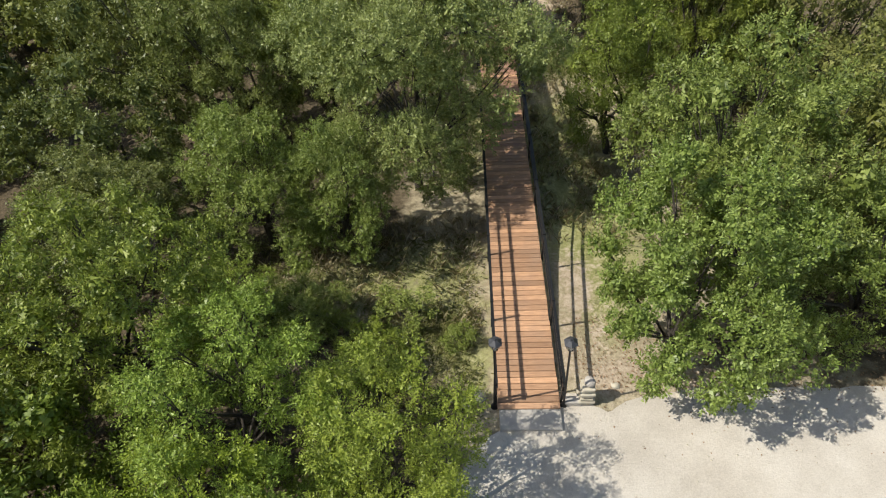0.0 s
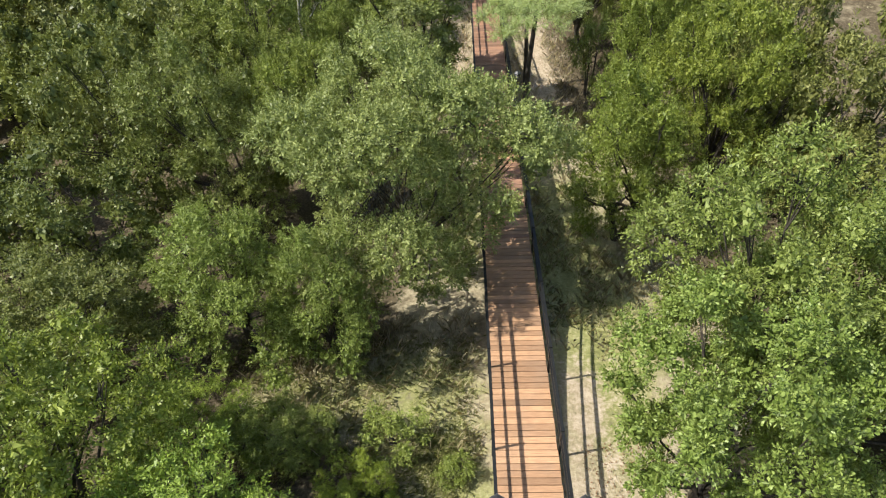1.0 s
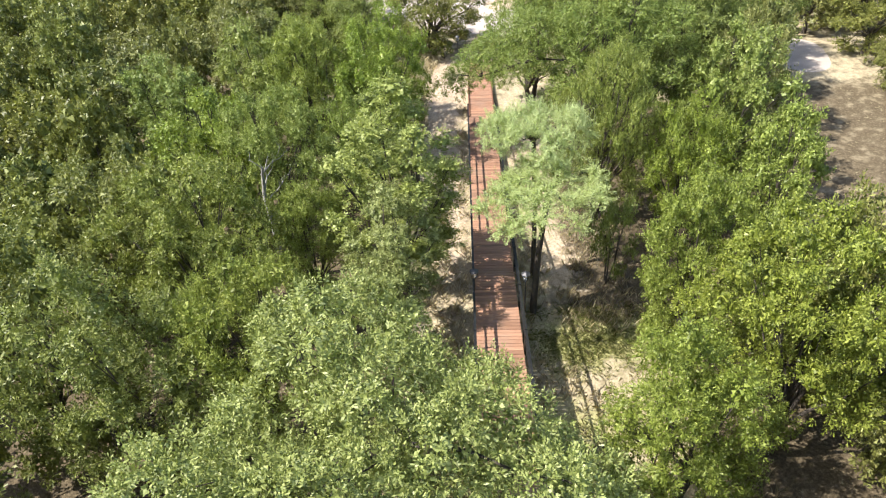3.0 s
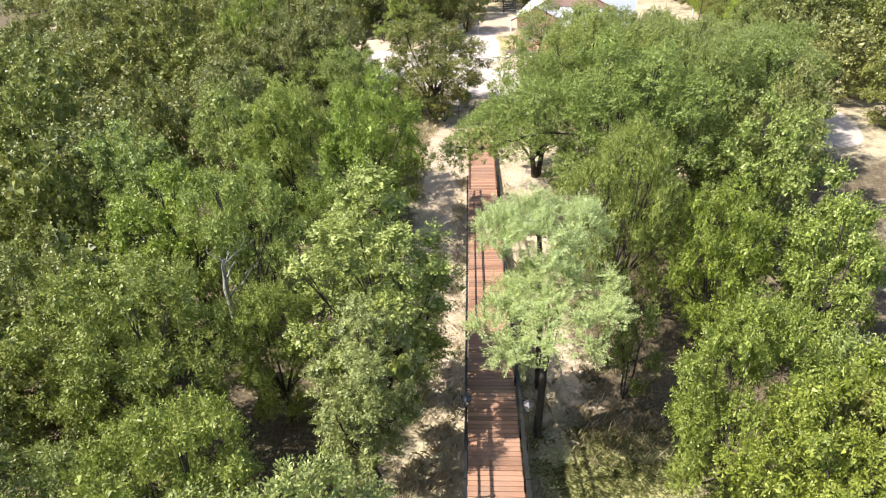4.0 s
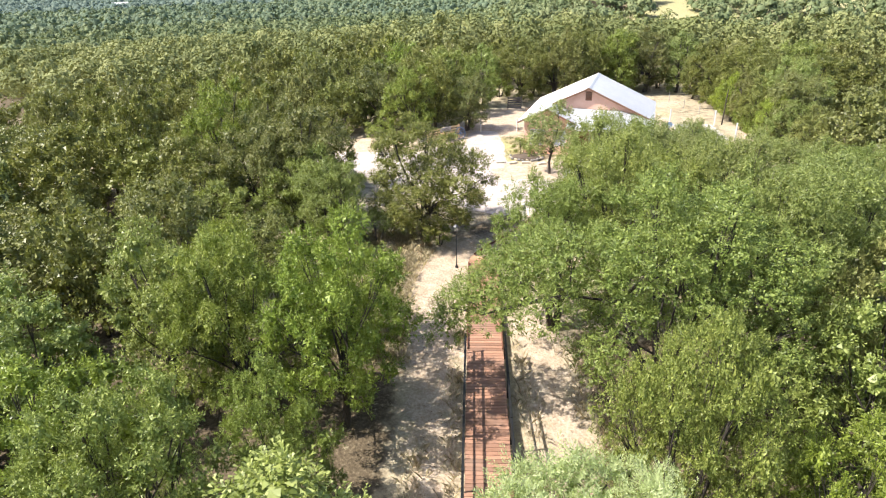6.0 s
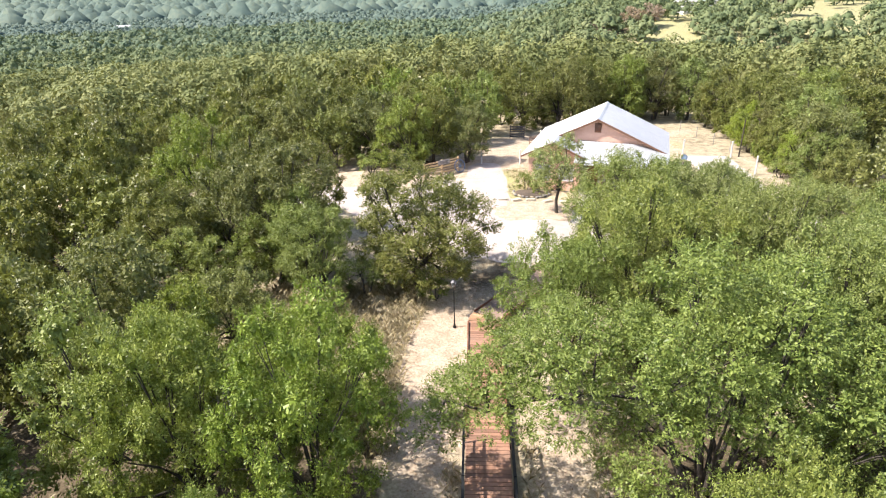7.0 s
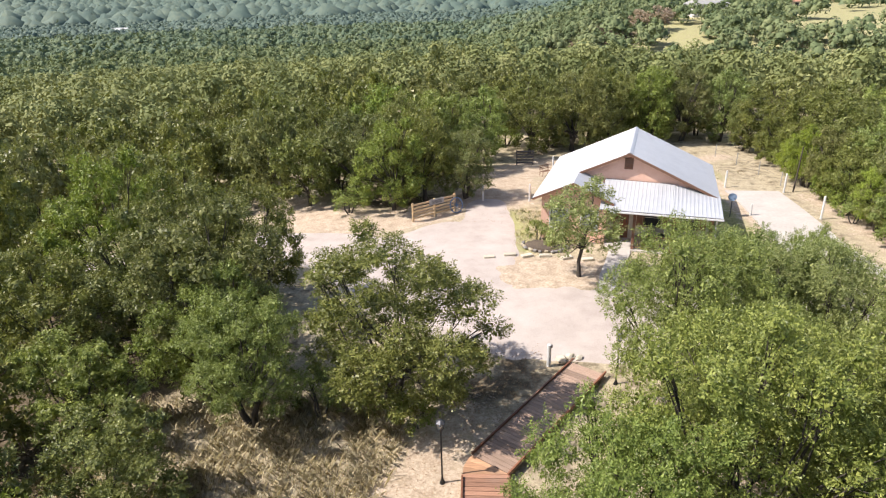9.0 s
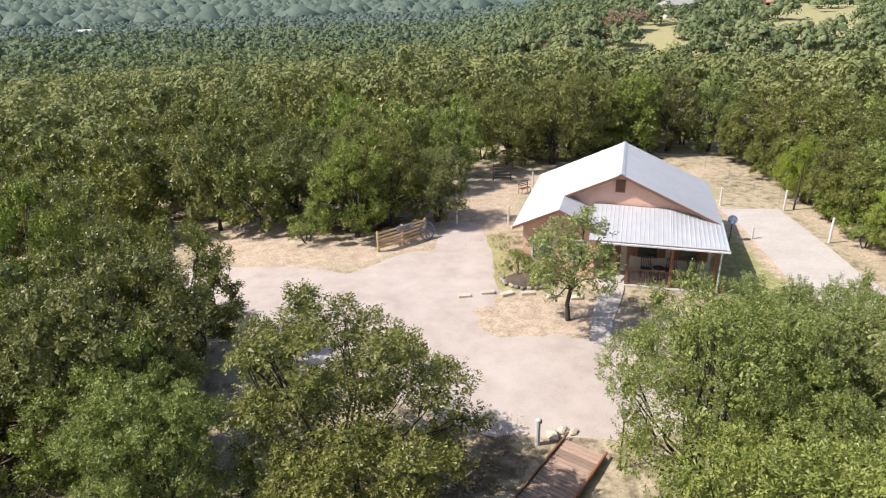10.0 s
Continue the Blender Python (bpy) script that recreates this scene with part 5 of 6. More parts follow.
for stand, x, y, r, top, turn in (
    # beside the start
    (G[0], -1.5, 5.4, 2.4, 5.3, 310), (G[1], -4.6, 6.7, 2.5, 6.0, 60), (G[0], -4.3, 10.6, 1.3, 1.5, 20), (G[1], -6.9, 10.8, 1.5, 2.0, 140), (G[1], -2.3, 9.2, 1.0, 1.2, 250), (F[3], -7.9, 8.5, 2.8, 6.4, 120), (G[1], -4.9, 3.4, 2.6, 6.0, 30), (N[0], -8.6, 4.2, 3.0, 5.9, 75), (F[1], -1.9, 1.6, 2.4, 5.0, 10), (N[3], -12.0, 7.6, 3.0, 5.8, 190),
    (F[2], 6.9, 12.3, 3.0, 7.4, 40), (F[0], 10.0, 9.9, 2.6, 6.0, 95), (N[1], 10.6, 14.2, 2.8, 6.6, 20), (N[2], 13.4, 11.0, 2.8, 6.2, 200),
    # the slope
    (F[0], -6.4, 14.6, 2.5, 4.7, 80), (F[1], -3.7, 14.3, 1.9, 4.5, 250), (D[0], -10.4, 13.4, 2.6, 3.9, 200), (K[1], -12.6, 17.2, 2.9, 4.8, 10), (F[1], -8.6, 21.6, 2.9, 5.9, 140), (K[0], -13.0, 23.4, 2.9, 6.2, 20), (F[3], -5.6, 22.8, 2.3, 5.4, 30),
    (F[2], -9.1, 27.8, 2.9, 6.0, 300), (F[0], -5.5, 29.8, 1.8, 4.0, 190), (N[1], -12.8, 29.4, 2.8, 5.6, 90), (F[3], -7.5, 33.8, 2.5, 5.9, 210), (F[1], -4.8, 36.6, 1.8, 4.2, 100), (N[2], -11.0, 35.6, 2.7, 5.4, 15),
    (F[2], -3.9, 41.0, 2.7, 7.1, 20), (F[0], -7.4, 41.4, 2.6, 6.9, 150), (N[0], -10.9, 42.6, 2.6, 6.2, 260), (N[3], -13.0, 47.4, 2.9, 6.5, 320), (N[4], -14.6, 40.0, 2.9, 5.4, 45), (N[1], -9.9, 50.6, 2.2, 3.5, 85),
    (F[1], 5.9, 20.6, 2.5, 4.9, 170), (F[3], 9.2, 22.8, 2.7, 6.4, 220), (F[0], 7.8, 26.2, 2.2, 6.2, 130), (N[3], 12.8, 21.2, 2.8, 6.2, 15), (N[4], 11.4, 27.4, 2.2, 3.4, 60), (F[2], 9.3, 33.4, 2.1, 5.1, 12), (N[0], 12.4, 37.4, 2.7, 6.6, 66), (N[3], 14.4, 41.0, 2.3, 7.0, 20), (N[2], 12.8, 32.4, 2.2, 5.4, 220), (N[1], 11.7, 24.6, 2.3, 6.6, 320), (N[2], 15.2, 45.2, 2.5, 7.0, 140),
    (L[1], 6.4, 35.4, 2.3, 6.9, 180), (L[0], 12.2, 43.8, 3.4, 8.0, 220),
    (L[1], 7.3, 49.4, 3.4, 7.8, 100), (L[0], 4.3, 47.1, 2.7, 6.5, 200), (L[0], 11.6, 50.0, 3.0, 7.4, 60), (L[1], 15.4, 47.6, 3.2, 7.2, 75), (L[0], 8.1, 56.1, 3.1, 7.2, 300), (L[1], 10.6, 58.2, 2.5, 6.2, 210), (L[0], 13.5, 58.9, 1.9, 5.8, 130), (L[1], 9.8, 53.2, 2.5, 5.8, 20), (L[1], 12.4, 56.0, 2.8, 6.6, 45), (L[0], 15.6, 53.6, 2.8, 6.4, 165),
    # along the road on the far side of the clearing
    (F[3], -7.2, 55.2, 2.2, 4.8, 145), (N[2], -9.8, 57.2, 2.0, 4.4, 10), (K[0], -9.9, 59.7, 3.0, 7.2, 205), (N[2], -8.4, 57.6, 1.9, 5.2, 45), (K[1], -13.0, 59.4, 2.7, 6.4, 100), (K[1], -9.6, 64.0, 2.4, 6.6, 230), (N[3], -16.0, 58.2, 2.8, 5.6, 190), (K[2], -12.6, 62.8, 2.5, 7.0, 350), (N[0], -16.2, 63.6, 2.8, 8.0, 20), (K[1], -14.4, 66.4, 2.6, 7.2, 325), (N[4], -13.0, 54.4, 2.3, 3.8, 55),
    # behind the road and round the yard
    (N[1], -0.1, 80.4, 2.2, 5.6, 20), (N[0], -5.0, 77.8, 2.5, 6.6, 0), (K[2], -3.0, 79.8, 2.7, 7.2, 60), (K[0], -8.0, 80.6, 3.0, 7.0, 160), (N[3], -5.2, 82.8, 2.9, 7.6, 40), (N[4], -2.2, 86.4, 2.8, 7.4, 110), (K[1], -10.6, 84.0, 2.9, 7.2, 200), (N[2], 1.4, 90.8, 2.8, 7.2, 250), (N[0], -6.6, 87.8, 3.0, 7.6, 290),
    (K[0], 5.4, 94.0, 3.0, 7.8, 10), (N[1], 9.4, 94.8, 3.0, 8.2, 60), (K[2], 13.2, 96.6, 3.0, 8.0, 100), (N[4], 17.0, 97.2, 3.0, 7.8, 170), (K[1], 20.4, 98.4, 3.0, 7.8, 200), (N[2], 24.0, 98.2, 2.9, 7.4, 250), (K[0], 26.6, 92.4, 2.9, 7.2, 300), (N[3], 27.2, 86.8, 3.0, 7.4, 340), (K[2], 27.0, 81.6, 2.9, 7.2, 30), (N[0], 26.6, 76.2, 2.8, 6.9, 80), (K[1], 30.2, 79.0, 3.0, 7.4, 130), (N[4], 30.6, 84.6, 3.0, 7.6, 190), (N[1], 25.6, 71.8, 2.8, 6.6, 220), (G[0], 24.6, 73.4, 1.7, 4.4, 30), (N[3], 24.8, 76.6, 1.9, 5.4, 100), (N[1], 24.9, 80.0, 1.8, 5.2, 170), (G[1], 24.8, 83.2, 1.7, 4.6, 240), (N[0], 24.6, 70.2, 1.8, 4.6, 300), (N[3], 24.6, 67.2, 1.9, 4.8, 60), (K[2], 25.6, 74.4, 2.0, 4.6, 20), (K[0], 25.4, 79.0, 2.0, 4.4, 70), (N[2], 25.8, 84.4, 2.0, 4.6, 150), (K[1], 25.6, 89.0, 2.1, 4.8, 240), (K[2], 24.6, 94.0, 2.2, 5.2, 310), (K[0], 7.4, 97.6, 2.8, 7.0, 40), (K[1], 11.4, 99.0, 2.8, 7.2, 90), (K[2], 15.2, 100.0, 2.8, 7.2, 140), (K[0], 19.0, 101.4, 2.8, 7.2, 190), (L[0], 17.8, 50.6, 2.7, 6.8, 200), (N[3], 25.2, 50.0, 2.8, 6.0, 10), (N[1], 24.8, 44.4, 2.7, 5.4, 80), (N[0], 25.6, 38.2, 2.7, 5.0, 130),
):
    hero(stand, x, y, r * 1.1, top, turn)
hero(MESQUITES[0], 2.9, 29.2, 2.6, 4.0, 0)
hero(MESQUITES[1], 3.1, 31.4, 2.1, 5.3, 90)
yard = Stand(make_tree("yard_oak_tree", 171, 1.7, 4.3, 1.0, 22, 0.5, 680, 13, 0.095, 0.055, leaf=LEAF_PALE, label="small open oak growing in the bare front yard", limbs=14, trunk_r=0.07, shoot=0.28, fill=8), 1.7, 4.3)
hero(yard, 6.1, 66.8, 2.6, 5.5, 40)
for x, y, r, h in ((-1.6, 11.0, 1.1, 1.2), (-0.2, 10.0, 0.7, 0.8), (-5.2, 10.6, 1.2, 1.5), (-1.4, 25.0, 1.0, 1.6), (6.1, 31.0, 1.2, 4.4), (4.4, 71.7, 0.75, 1.6), (5.2, 70.9, 0.6, 1.2), (6.0, 71.2, 0.5, 1.0), (23.9, 74.6, 1.2, 1.9), (23.9, 70.4, 1.3, 2.0), (23.6, 68.2, 1.3, 2.0), (24.2, 76.2, 1.5, 2.4), (25.2, 72.4, 1.6, 2.2), (24.6, 79.2, 1.5, 2.6), (24.9, 82.6, 1.5, 2.6), (25.2, 86.0, 1.6, 2.8), (25.4, 89.2, 1.6, 2.8), (7.6, 96.8, 2.4, 3.0), (11.6, 98.4, 2.5, 3.2), (15.2, 99.6, 2.4, 3.0), (18.8, 101.6, 2.5, 3.2), (22.6, 101.0, 2.4, 3.0), (26.2, 92.6, 2.0, 2.6), (-4.0, 86.4, 2.3, 3.0), (-6.2, 83.8, 2.4, 3.0), (-9.8, 82.6, 2.3, 2.8), (-0.6, 91.6, 2.2, 2.8), (3.4, 96.6, 2.4, 3.0), (26.6, 83.4, 2.2, 2.8), (27.0, 77.6, 2.2, 2.8), (-4.8, 55.6, 1.4, 2.2), (-1.2, 55.2, 1.0, 1.6), (-8.0, 77.0, 1.6, 2.0)):
    hero(SHRUBS[int(abs(x * 7)) % 3], x, y, r, float(ground_z(x, y)) + h, x * 77)

# a pot of red flowers at the porch's corner
flower_pot = thing("flower_pot", pose(13.9, 69.6, float(ground_z(13.9, 69.6))), "clay pot of red flowers beside the porch", "flower pot")
bm = rod(bmesh.new(), (0, 0, 0), (0, 0, 0.30), 0.13, 0.19, 14)
rod(bm, (0, 0, 0.30), (0, 0, 0.36), 0.215, 0.215, 14)
part("pot", bm, TERRACOTTA, flower_pot)
frng = np.random.default_rng(5)
way = unit(frng.normal(0, 1, (160, 3)) + np.array([0, 0, 0.9]))
v, f = blades(frng, np.array([0, 0, 0.36]) + way * frng.uniform(0.05, 0.26, (160, 1)), way, unit(np.cross(way, frng.normal(0, 1, way.shape))), 0.11, 0.06, 4)
part("foliage", mesh_from("foliage", v, f, LEAF_FRESH), LEAF_FRESH, flower_pot)
bm = bmesh.new()
for d in unit(frng.normal(0, 1, (22, 3)) + np.array([0, 0, 1.1])):
    bmesh.ops.create_icosphere(bm, subdivisions=1, radius=frng.uniform(0.03, 0.055), matrix=pose(0.32 * d[0], 0.32 * d[1], 0.40 + 0.30 * d[2], 20 * d[0], 20 * d[1], 0) @ Matrix.Diagonal((1, 1, 0.6, 1)))
part("blossoms", bm, FLOWER_RED, flower_pot)

# a bare snag among the oaks
snag = thing("dead_tree", pose(-7.6, 31.6, float(ground_z(-7.6, 31.6))), "bare pale dead tree among the oaks", "dead tree")
srng = random.Random(5)
pieces = [tube([(0, 0, -0.3), (0.05, 0, 2.4), (-0.06, 0.08, 4.2), (0.1, 0.1, 5.4)], [0.15, 0.12, 0.09, 0.05], 7)]


def dead_limb(start, way, length, thick, depth):
    """A crooked limb that forks twice."""
    points, p = [start], start
    for i in range(3):
        way = (way + Vector((srng.uniform(-0.5, 0.5), srng.uniform(-0.5, 0.5), srng.uniform(-0.15, 0.45)))).normalized()
        p = p + way * length / 3
        points.append(p)
    pieces.append(tube(points, [thick, thick * 0.8, thick * 0.6, thick * 0.35], 5))
    if depth:
        for q in (points[2], points[3]):
            dead_limb(q, (way + Vector((srng.uniform(-0.9, 0.9), srng.uniform(-0.9, 0.9), srng.uniform(0, 0.5)))).normalized(), length * 0.6, thick * 0.55, depth - 1)


for i in range(4):
    a = i * 2.4 + srng.uniform(-0.4, 0.4)
    dead_limb(Vector((0.0, 0.05, 3.9 + i * 0.4)), Vector((math.cos(a), math.sin(a), 0.9)).normalized(), 0.95, 0.045, 2)
v, f = join(pieces)
part("trunk", mesh_from("trunk", v, f, BARK_PALE, True), BARK_PALE, snag)
tagged(copy_thing(snag, Matrix.LocRotScale((-5.9, 59.2, float(ground_z(-5.9, 59.2)) - 1.2), Euler((0.1, 0.25, 1.1)), (0.62, 0.62, 0.62))), "small bare pale dead tree beside the gravel road")


# ---- the woods around ----
def clear_ground(x, y):
    """Where no tree of the wood stands."""
    x, y = np.asarray(x, float), np.asarray(y, float)
    out = line_weight(ROAD_LINES[:2] + ROAD_LINES[3:], x, y, 1.6) > 0.35
    out |= (y < 9.5) & (x > -0.5) & (x < 40)
    out |= (np.abs(x - 1.4) < 3.0) & (y < 56) & (y > 6)
    out |= (x > -8.5) & (x < 9) & (y > 48) & (y < 57)
    out |= (x > 2.5) & (x < 18) & (y > 62) & (y < 86)
    out |= (x > 16) & (x < 25.5) & (y > 62) & (y < 88.5)
    out |= (x > -16.5) & (x < 4) & (y > 69) & (y < 79)
    out |= (x > 0) & (x < 17) & (y > 76) & (y < 93)
    out |= (x > -15) & (x < -3) & (y > 50.5) & (y < 57.0)
    out |= (x > 15) & (x < 23.5) & (y > 84) & (y < 97)
    out |= (x > -10.0) & (x < 0) & (y > 9.5) & (y < 15)
    out |= (x > 2) & (x < 11) & (y > 14) & (y < 20)
    out |= (x > 2) & (x < 8.2) & (y > 26) & (y < 38)
    out |= (x > -14.0) & (x < 3) & (y > 64.5) & (y < 78)
    out |= (x > -10.5) & (x < 3) & (y > 59) & (y < 70)
    out |= (x > -2) & (x < 10) & (y > 55) & (y < 67)
    out |= (x > 9) & (x < 18) & (y > 59) & (y < 67)
    out |= (x > 10.8) & (x < 24) & (y > 26) & (y < 47)
    return out


def scatter(r, lo, hi, gap, tries):
    """Spots that keep their distance from one another."""
    spots, cell = [], {}
    for _ in range(tries):
        x, y = r.uniform(lo[0], hi[0]), r.uniform(lo[1], hi[1])
        i, j = int(x // gap), int(y // gap)
        if all((x - a) ** 2 + (y - b) ** 2 > gap * gap for di in (-1, 0, 1) for dj in (-1, 0, 1) for a, b in cell.get((i + di, j + dj), ())):
            cell.setdefault((i, j), []).append((x, y))
            spots.append((x, y))
    return spots


wrng, tree_count = np.random.default_rng(23), 0
for x, y in sorted(scatter(wrng, (-62, -4), (66, 116), 3.4, 18000), key=lambda p: math.hypot(p[0] - 1, max(0.0, p[1] - 45))):
    if abs(x - 1) > 16 + max(0.0, y * 0.78) or bool(clear_ground(x, y)):
        continue
    if any((x - a) ** 2 + (y - b) ** 2 < (0.60 * (rad + 2.5)) ** 2 for a, b, rad in taken):
        continue
    big = wrng.uniform(2.2, 3.1)
    tall = wrng.uniform(5.6, 8.2)
    if tree_count > 260:
        break
    tree_count += 1
    close = abs(x) < 13 and y < 46 or 46 <= y < 64 and abs(x - 1) < 16
    stand = NEAR_OAKS[wrng.integers(5)] if close else MID_OAKS[wrng.integers(4)]
    stand.set_out(x, y, big, tall, wrng.uniform(0, 360), 0.05)
    wood_edge = math.hypot(x - 1, max(0.0, y - 45)) - 1.0


def crown_heads(r, c, size):
    """Uneven rounded heads of closed foliage: rings of six points round each centre."""
    polar, turn = np.radians([14, 58, 104]), np.arange(6) * math.pi / 3
    way = np.array([(math.sin(q) * math.cos(w), math.sin(q) * math.sin(w), math.cos(q)) for q in polar for w in turn])
    v = c[:, None, :] + way[None] * size[:, None, :] * r.uniform(0.72, 1.16, (len(c), 18, 1))
    ring = [(a * 6 + k, (a + 1) * 6 + k, (a + 1) * 6 + (k + 1) % 6, a * 6 + (k + 1) % 6) for a in range(2) for k in range(6)]
    ring += [(0, 1, 2, 3), (0, 3, 4, 5)]
    return v.reshape(-1, 3), (np.array(ring)[None] + 18 * np.arange(len(c))[:, None, None]).reshape(-1, 4)


def woods(name, r0, r1, gap, lobes, leaves, size, radius, height, label, seed, mat, wide=44.0, start=0.0, around=False, heads=0.0):
    """A far stretch of wood: one object of joined crowns, each of a few rounded heads of leaves."""
    r = np.random.default_rng(seed)
    # crowns stand on a shifted and shaken grid, so that they keep apart
    nx = int(2 * r1 / gap) + 1
    gx, gy = np.meshgrid(np.arange(nx), np.arange(int(nx * 1.155)))
    x = 1 - r1 + (gx + 0.5 * (gy % 2)).ravel() * gap + r.normal(0, 0.28 * gap, gx.size) + 0.5 * gap * np.sin(gy.ravel() * 0.7)
    y = 40 - r1 + gy.ravel() * gap * 0.866 + r.normal(0, 0.28 * gap, gx.size)
    rr, az = np.hypot(x - 1, y - 40), np.degrees(np.arctan2(x - 1, y - 40))
    keep = (rr > r0) & (rr < r1) & (np.abs(az) < wide)
    keep &= ~clear_ground(x, y) & ~field(x, y) & (np.hypot(x - 1, np.maximum(0, y - 45)) > start)
    if around:
        keep &= (np.abs(x - 1) > 17 + 0.78 * np.maximum(y, 0)) | (y < -9)
    x, y = x[keep], y[keep]
    n = len(x)
    rad, tall = (radius * r.uniform(0.72, 1.22, n))[:, None], (height * r.uniform(0.72, 1.16, n))[:, None]
    k = np.sqrt((np.arange(lobes) + 0.3) / lobes)[None, :]
    a = 2.4 * np.arange(lobes)[None, :] + r.uniform(0, 6.3, (n, 1))
    lr = rad * r.uniform(0.32, 0.52, (n, lobes))
    out = rad * 0.74 * k * r.uniform(0.8, 1.2, (n, lobes))
    cz = tall * (0.92 - 0.40 * k * k + r.uniform(-0.09, 0.09, (n, lobes))) - lr * 0.8
    c = np.stack([x[:, None] + out * np.cos(a), y[:, None] + out * np.sin(a), ground_z(x, y)[:, None] + cz], -1)
    solid_v, solid_f = crown_heads(r, c.reshape(-1, 3), heads * lr.reshape(-1, 1)) if heads else (np.zeros((0, 3)), None)
    c = np.repeat(c.reshape(-1, 3), leaves, 0)
    lr = np.repeat(lr.reshape(-1, 1), leaves, 0)
    d = unit(r.normal(0, 1, c.shape) + np.array([0, -0.1, 0.45]))
    p = c + d * lr * (1.06 - 0.35 * r.random((len(c), 1)) ** 2)
    face = unit(d + r.normal(0, 0.2, d.shape))
    v, f = blades(r, p, unit(np.cross(face, r.normal(0, 1, d.shape))), face, size, size * 0.85, 3)
    if heads:
        f = [tuple(q) for q in f] + [tuple(q) for q in solid_f + len(v)]
        v = np.concatenate([v, solid_v])
    ob = new(name, mesh_from(name, v, f, mat, heads > 0))
    return tagged(ob, label, "woods", kind="stuff")


def field(x, y):
    """Open pasture on the far rise."""
    x, y = np.asarray(x, float), np.asarray(y, float)
    r, az = np.hypot(x - 1, y - 40), np.degrees(np.arctan2(x - 1, y - 40))
    wob = 1.5 * np.sin(r / 23.0) + np.sin(r / 9.0)
    open_spot = wave(x, y, 7.0, 0.7) + 0.6 * wave(x, y, 2.6, 0.2) < 0.9
    a = (r > 216) & (r < 258) & (az > 14.8 + wob * 0.3) & (az < 19.0 + wob * 0.3)
    b = (r > 236) & (r < 380) & (az > 24.2 + wob * 0.4) & (az < 31) & open_spot
    c = (r > 330) & (r < 400) & (az > 4.4 + wob * 0.3) & (az < 7.6 + wob * 0.3)
    e = (np.hypot(x - 90, y - 306) < 15) | (np.hypot(x - 136, y - 330) < 14)
    f = (r > 620) & (r < 700) & (az > -13) & (az < -10)
    return a | b | c | e | f


woods("woodland", 40, 130, 5.0, 11, 54, 0.46, 3.0, 7.8, "scrub oak woodland beyond the house", 301, LEAF_FAR, 44.0, wood_edge)
woods("farther_woodland", 128, 200, 5.8, 8, 40, 0.70, 3.5, 7.4, "scrub oak woodland rolling down to the valley", 304, LEAF_FAR)
woods("surrounding_woodland", 20, 95, 5.0, 8, 9, 0.8, 2.9, 7.0, "scrub oak woodland on all sides of the boardwalk", 306, LEAF_FAR, 180.0, 0.0, True)
# From here outward the foliage colours carry painted haze.
woods("far_woodland", 198, 310, 6.0, 5, 24, 1.0, 4.2, 7.6, "wooded valley slope in the distance", 302, LEAF_VALLEY_HAZE, 40.0, heads=0.72)
woods("valley_woodland", 306, 520, 8.2, 4, 9, 2.0, 6.2, 8.4, "hazy green wood along the valley floor", 307, LEAF_BASIN_HAZE, 40.0, heads=0.76)
woods("hazy_woodland", 515, 900, 11.5, 3, 6, 2.6, 10.0, 9.0, "hazy wooded valley far away", 305, LEAF_DISTANT_HAZE, 38.0, heads=0.85)
woods("distant_hills_woodland", 880, 3600, 56.0, 2, 2, 7.0, 60.0, 15.0, "wooded hills on the horizon", 303, LEAF_DISTANT_HAZE, 38.0, heads=1.0)


# ---- far houses on the rise ----
def far_house(x, y, turn, w, d, h, wall, roof, label):
    z = float(ground_z(x, y))
    home = thing("far_house", pose(x, y, z, 0, 0, turn), label, "house", "distant houses")
    part("wall", boxed((-w / 2, -d / 2, -2), (w / 2, d / 2, h)), wall, home)
    bm = bmesh.new()
    e = 0.8
    base = [(-w / 2 - e, -d / 2 - e, h), (w / 2 + e, -d / 2 - e, h), (w / 2 + e, d / 2 + e, h), (-w / 2 - e, d / 2 + e, h)]
    ridge = [(-w / 2 + d * 0.4, 0, h + d * 0.28), (w / 2 - d * 0.4, 0, h + d * 0.28)]
    vs = [bm.verts.new(c) for c in base + ridge]
    for q in ((0, 1, 5, 4), (1, 2, 5), (2, 3, 4, 5), (3, 0, 4), (3, 2, 1, 0)):
        bm.faces.new([vs[i] for i in q])
    part("roof", bm, roof, home)
    for i in range(4):
        cx = -w / 2 + w * (i + 0.5) / 4
        part("window", boxed((cx - 0.7, -d / 2 - 0.06, 1.0), (cx + 0.7, -d / 2 - 0.005, 2.4)), GLASS, home)


far_house(91, 312, 12, 14, 9, 4.2, WHITE_PAINT, GREY_WOOD, "large white house with a grey roof on the far rise")
far_house(136, 338, -8, 11, 8, 2.8, PORCH_STONE, TERRACOTTA, "low house with a red tiled roof on the far rise")
far_house(-330, 620, 30, 26, 14, 4.0, WHITE_PAINT, WHITE_PAINT, "pale farm building in the wooded valley")
rosy = Stand(make_tree("rosy_tree", 211, 5.0, 9.0, 1.5, 18, 1.6, 300, 7, 0.6, 0.4, LEAF_ROSY, 5, "tree with rosy brown foliage on the far rise", trunk_r=0.25, shoot=0.9, dense=False, fill=14), 5.0, 9.0)
for x, y in ((57, 274), (64, 277)):
    rosy.set_out(x, y, 5.0, 8.5, x)


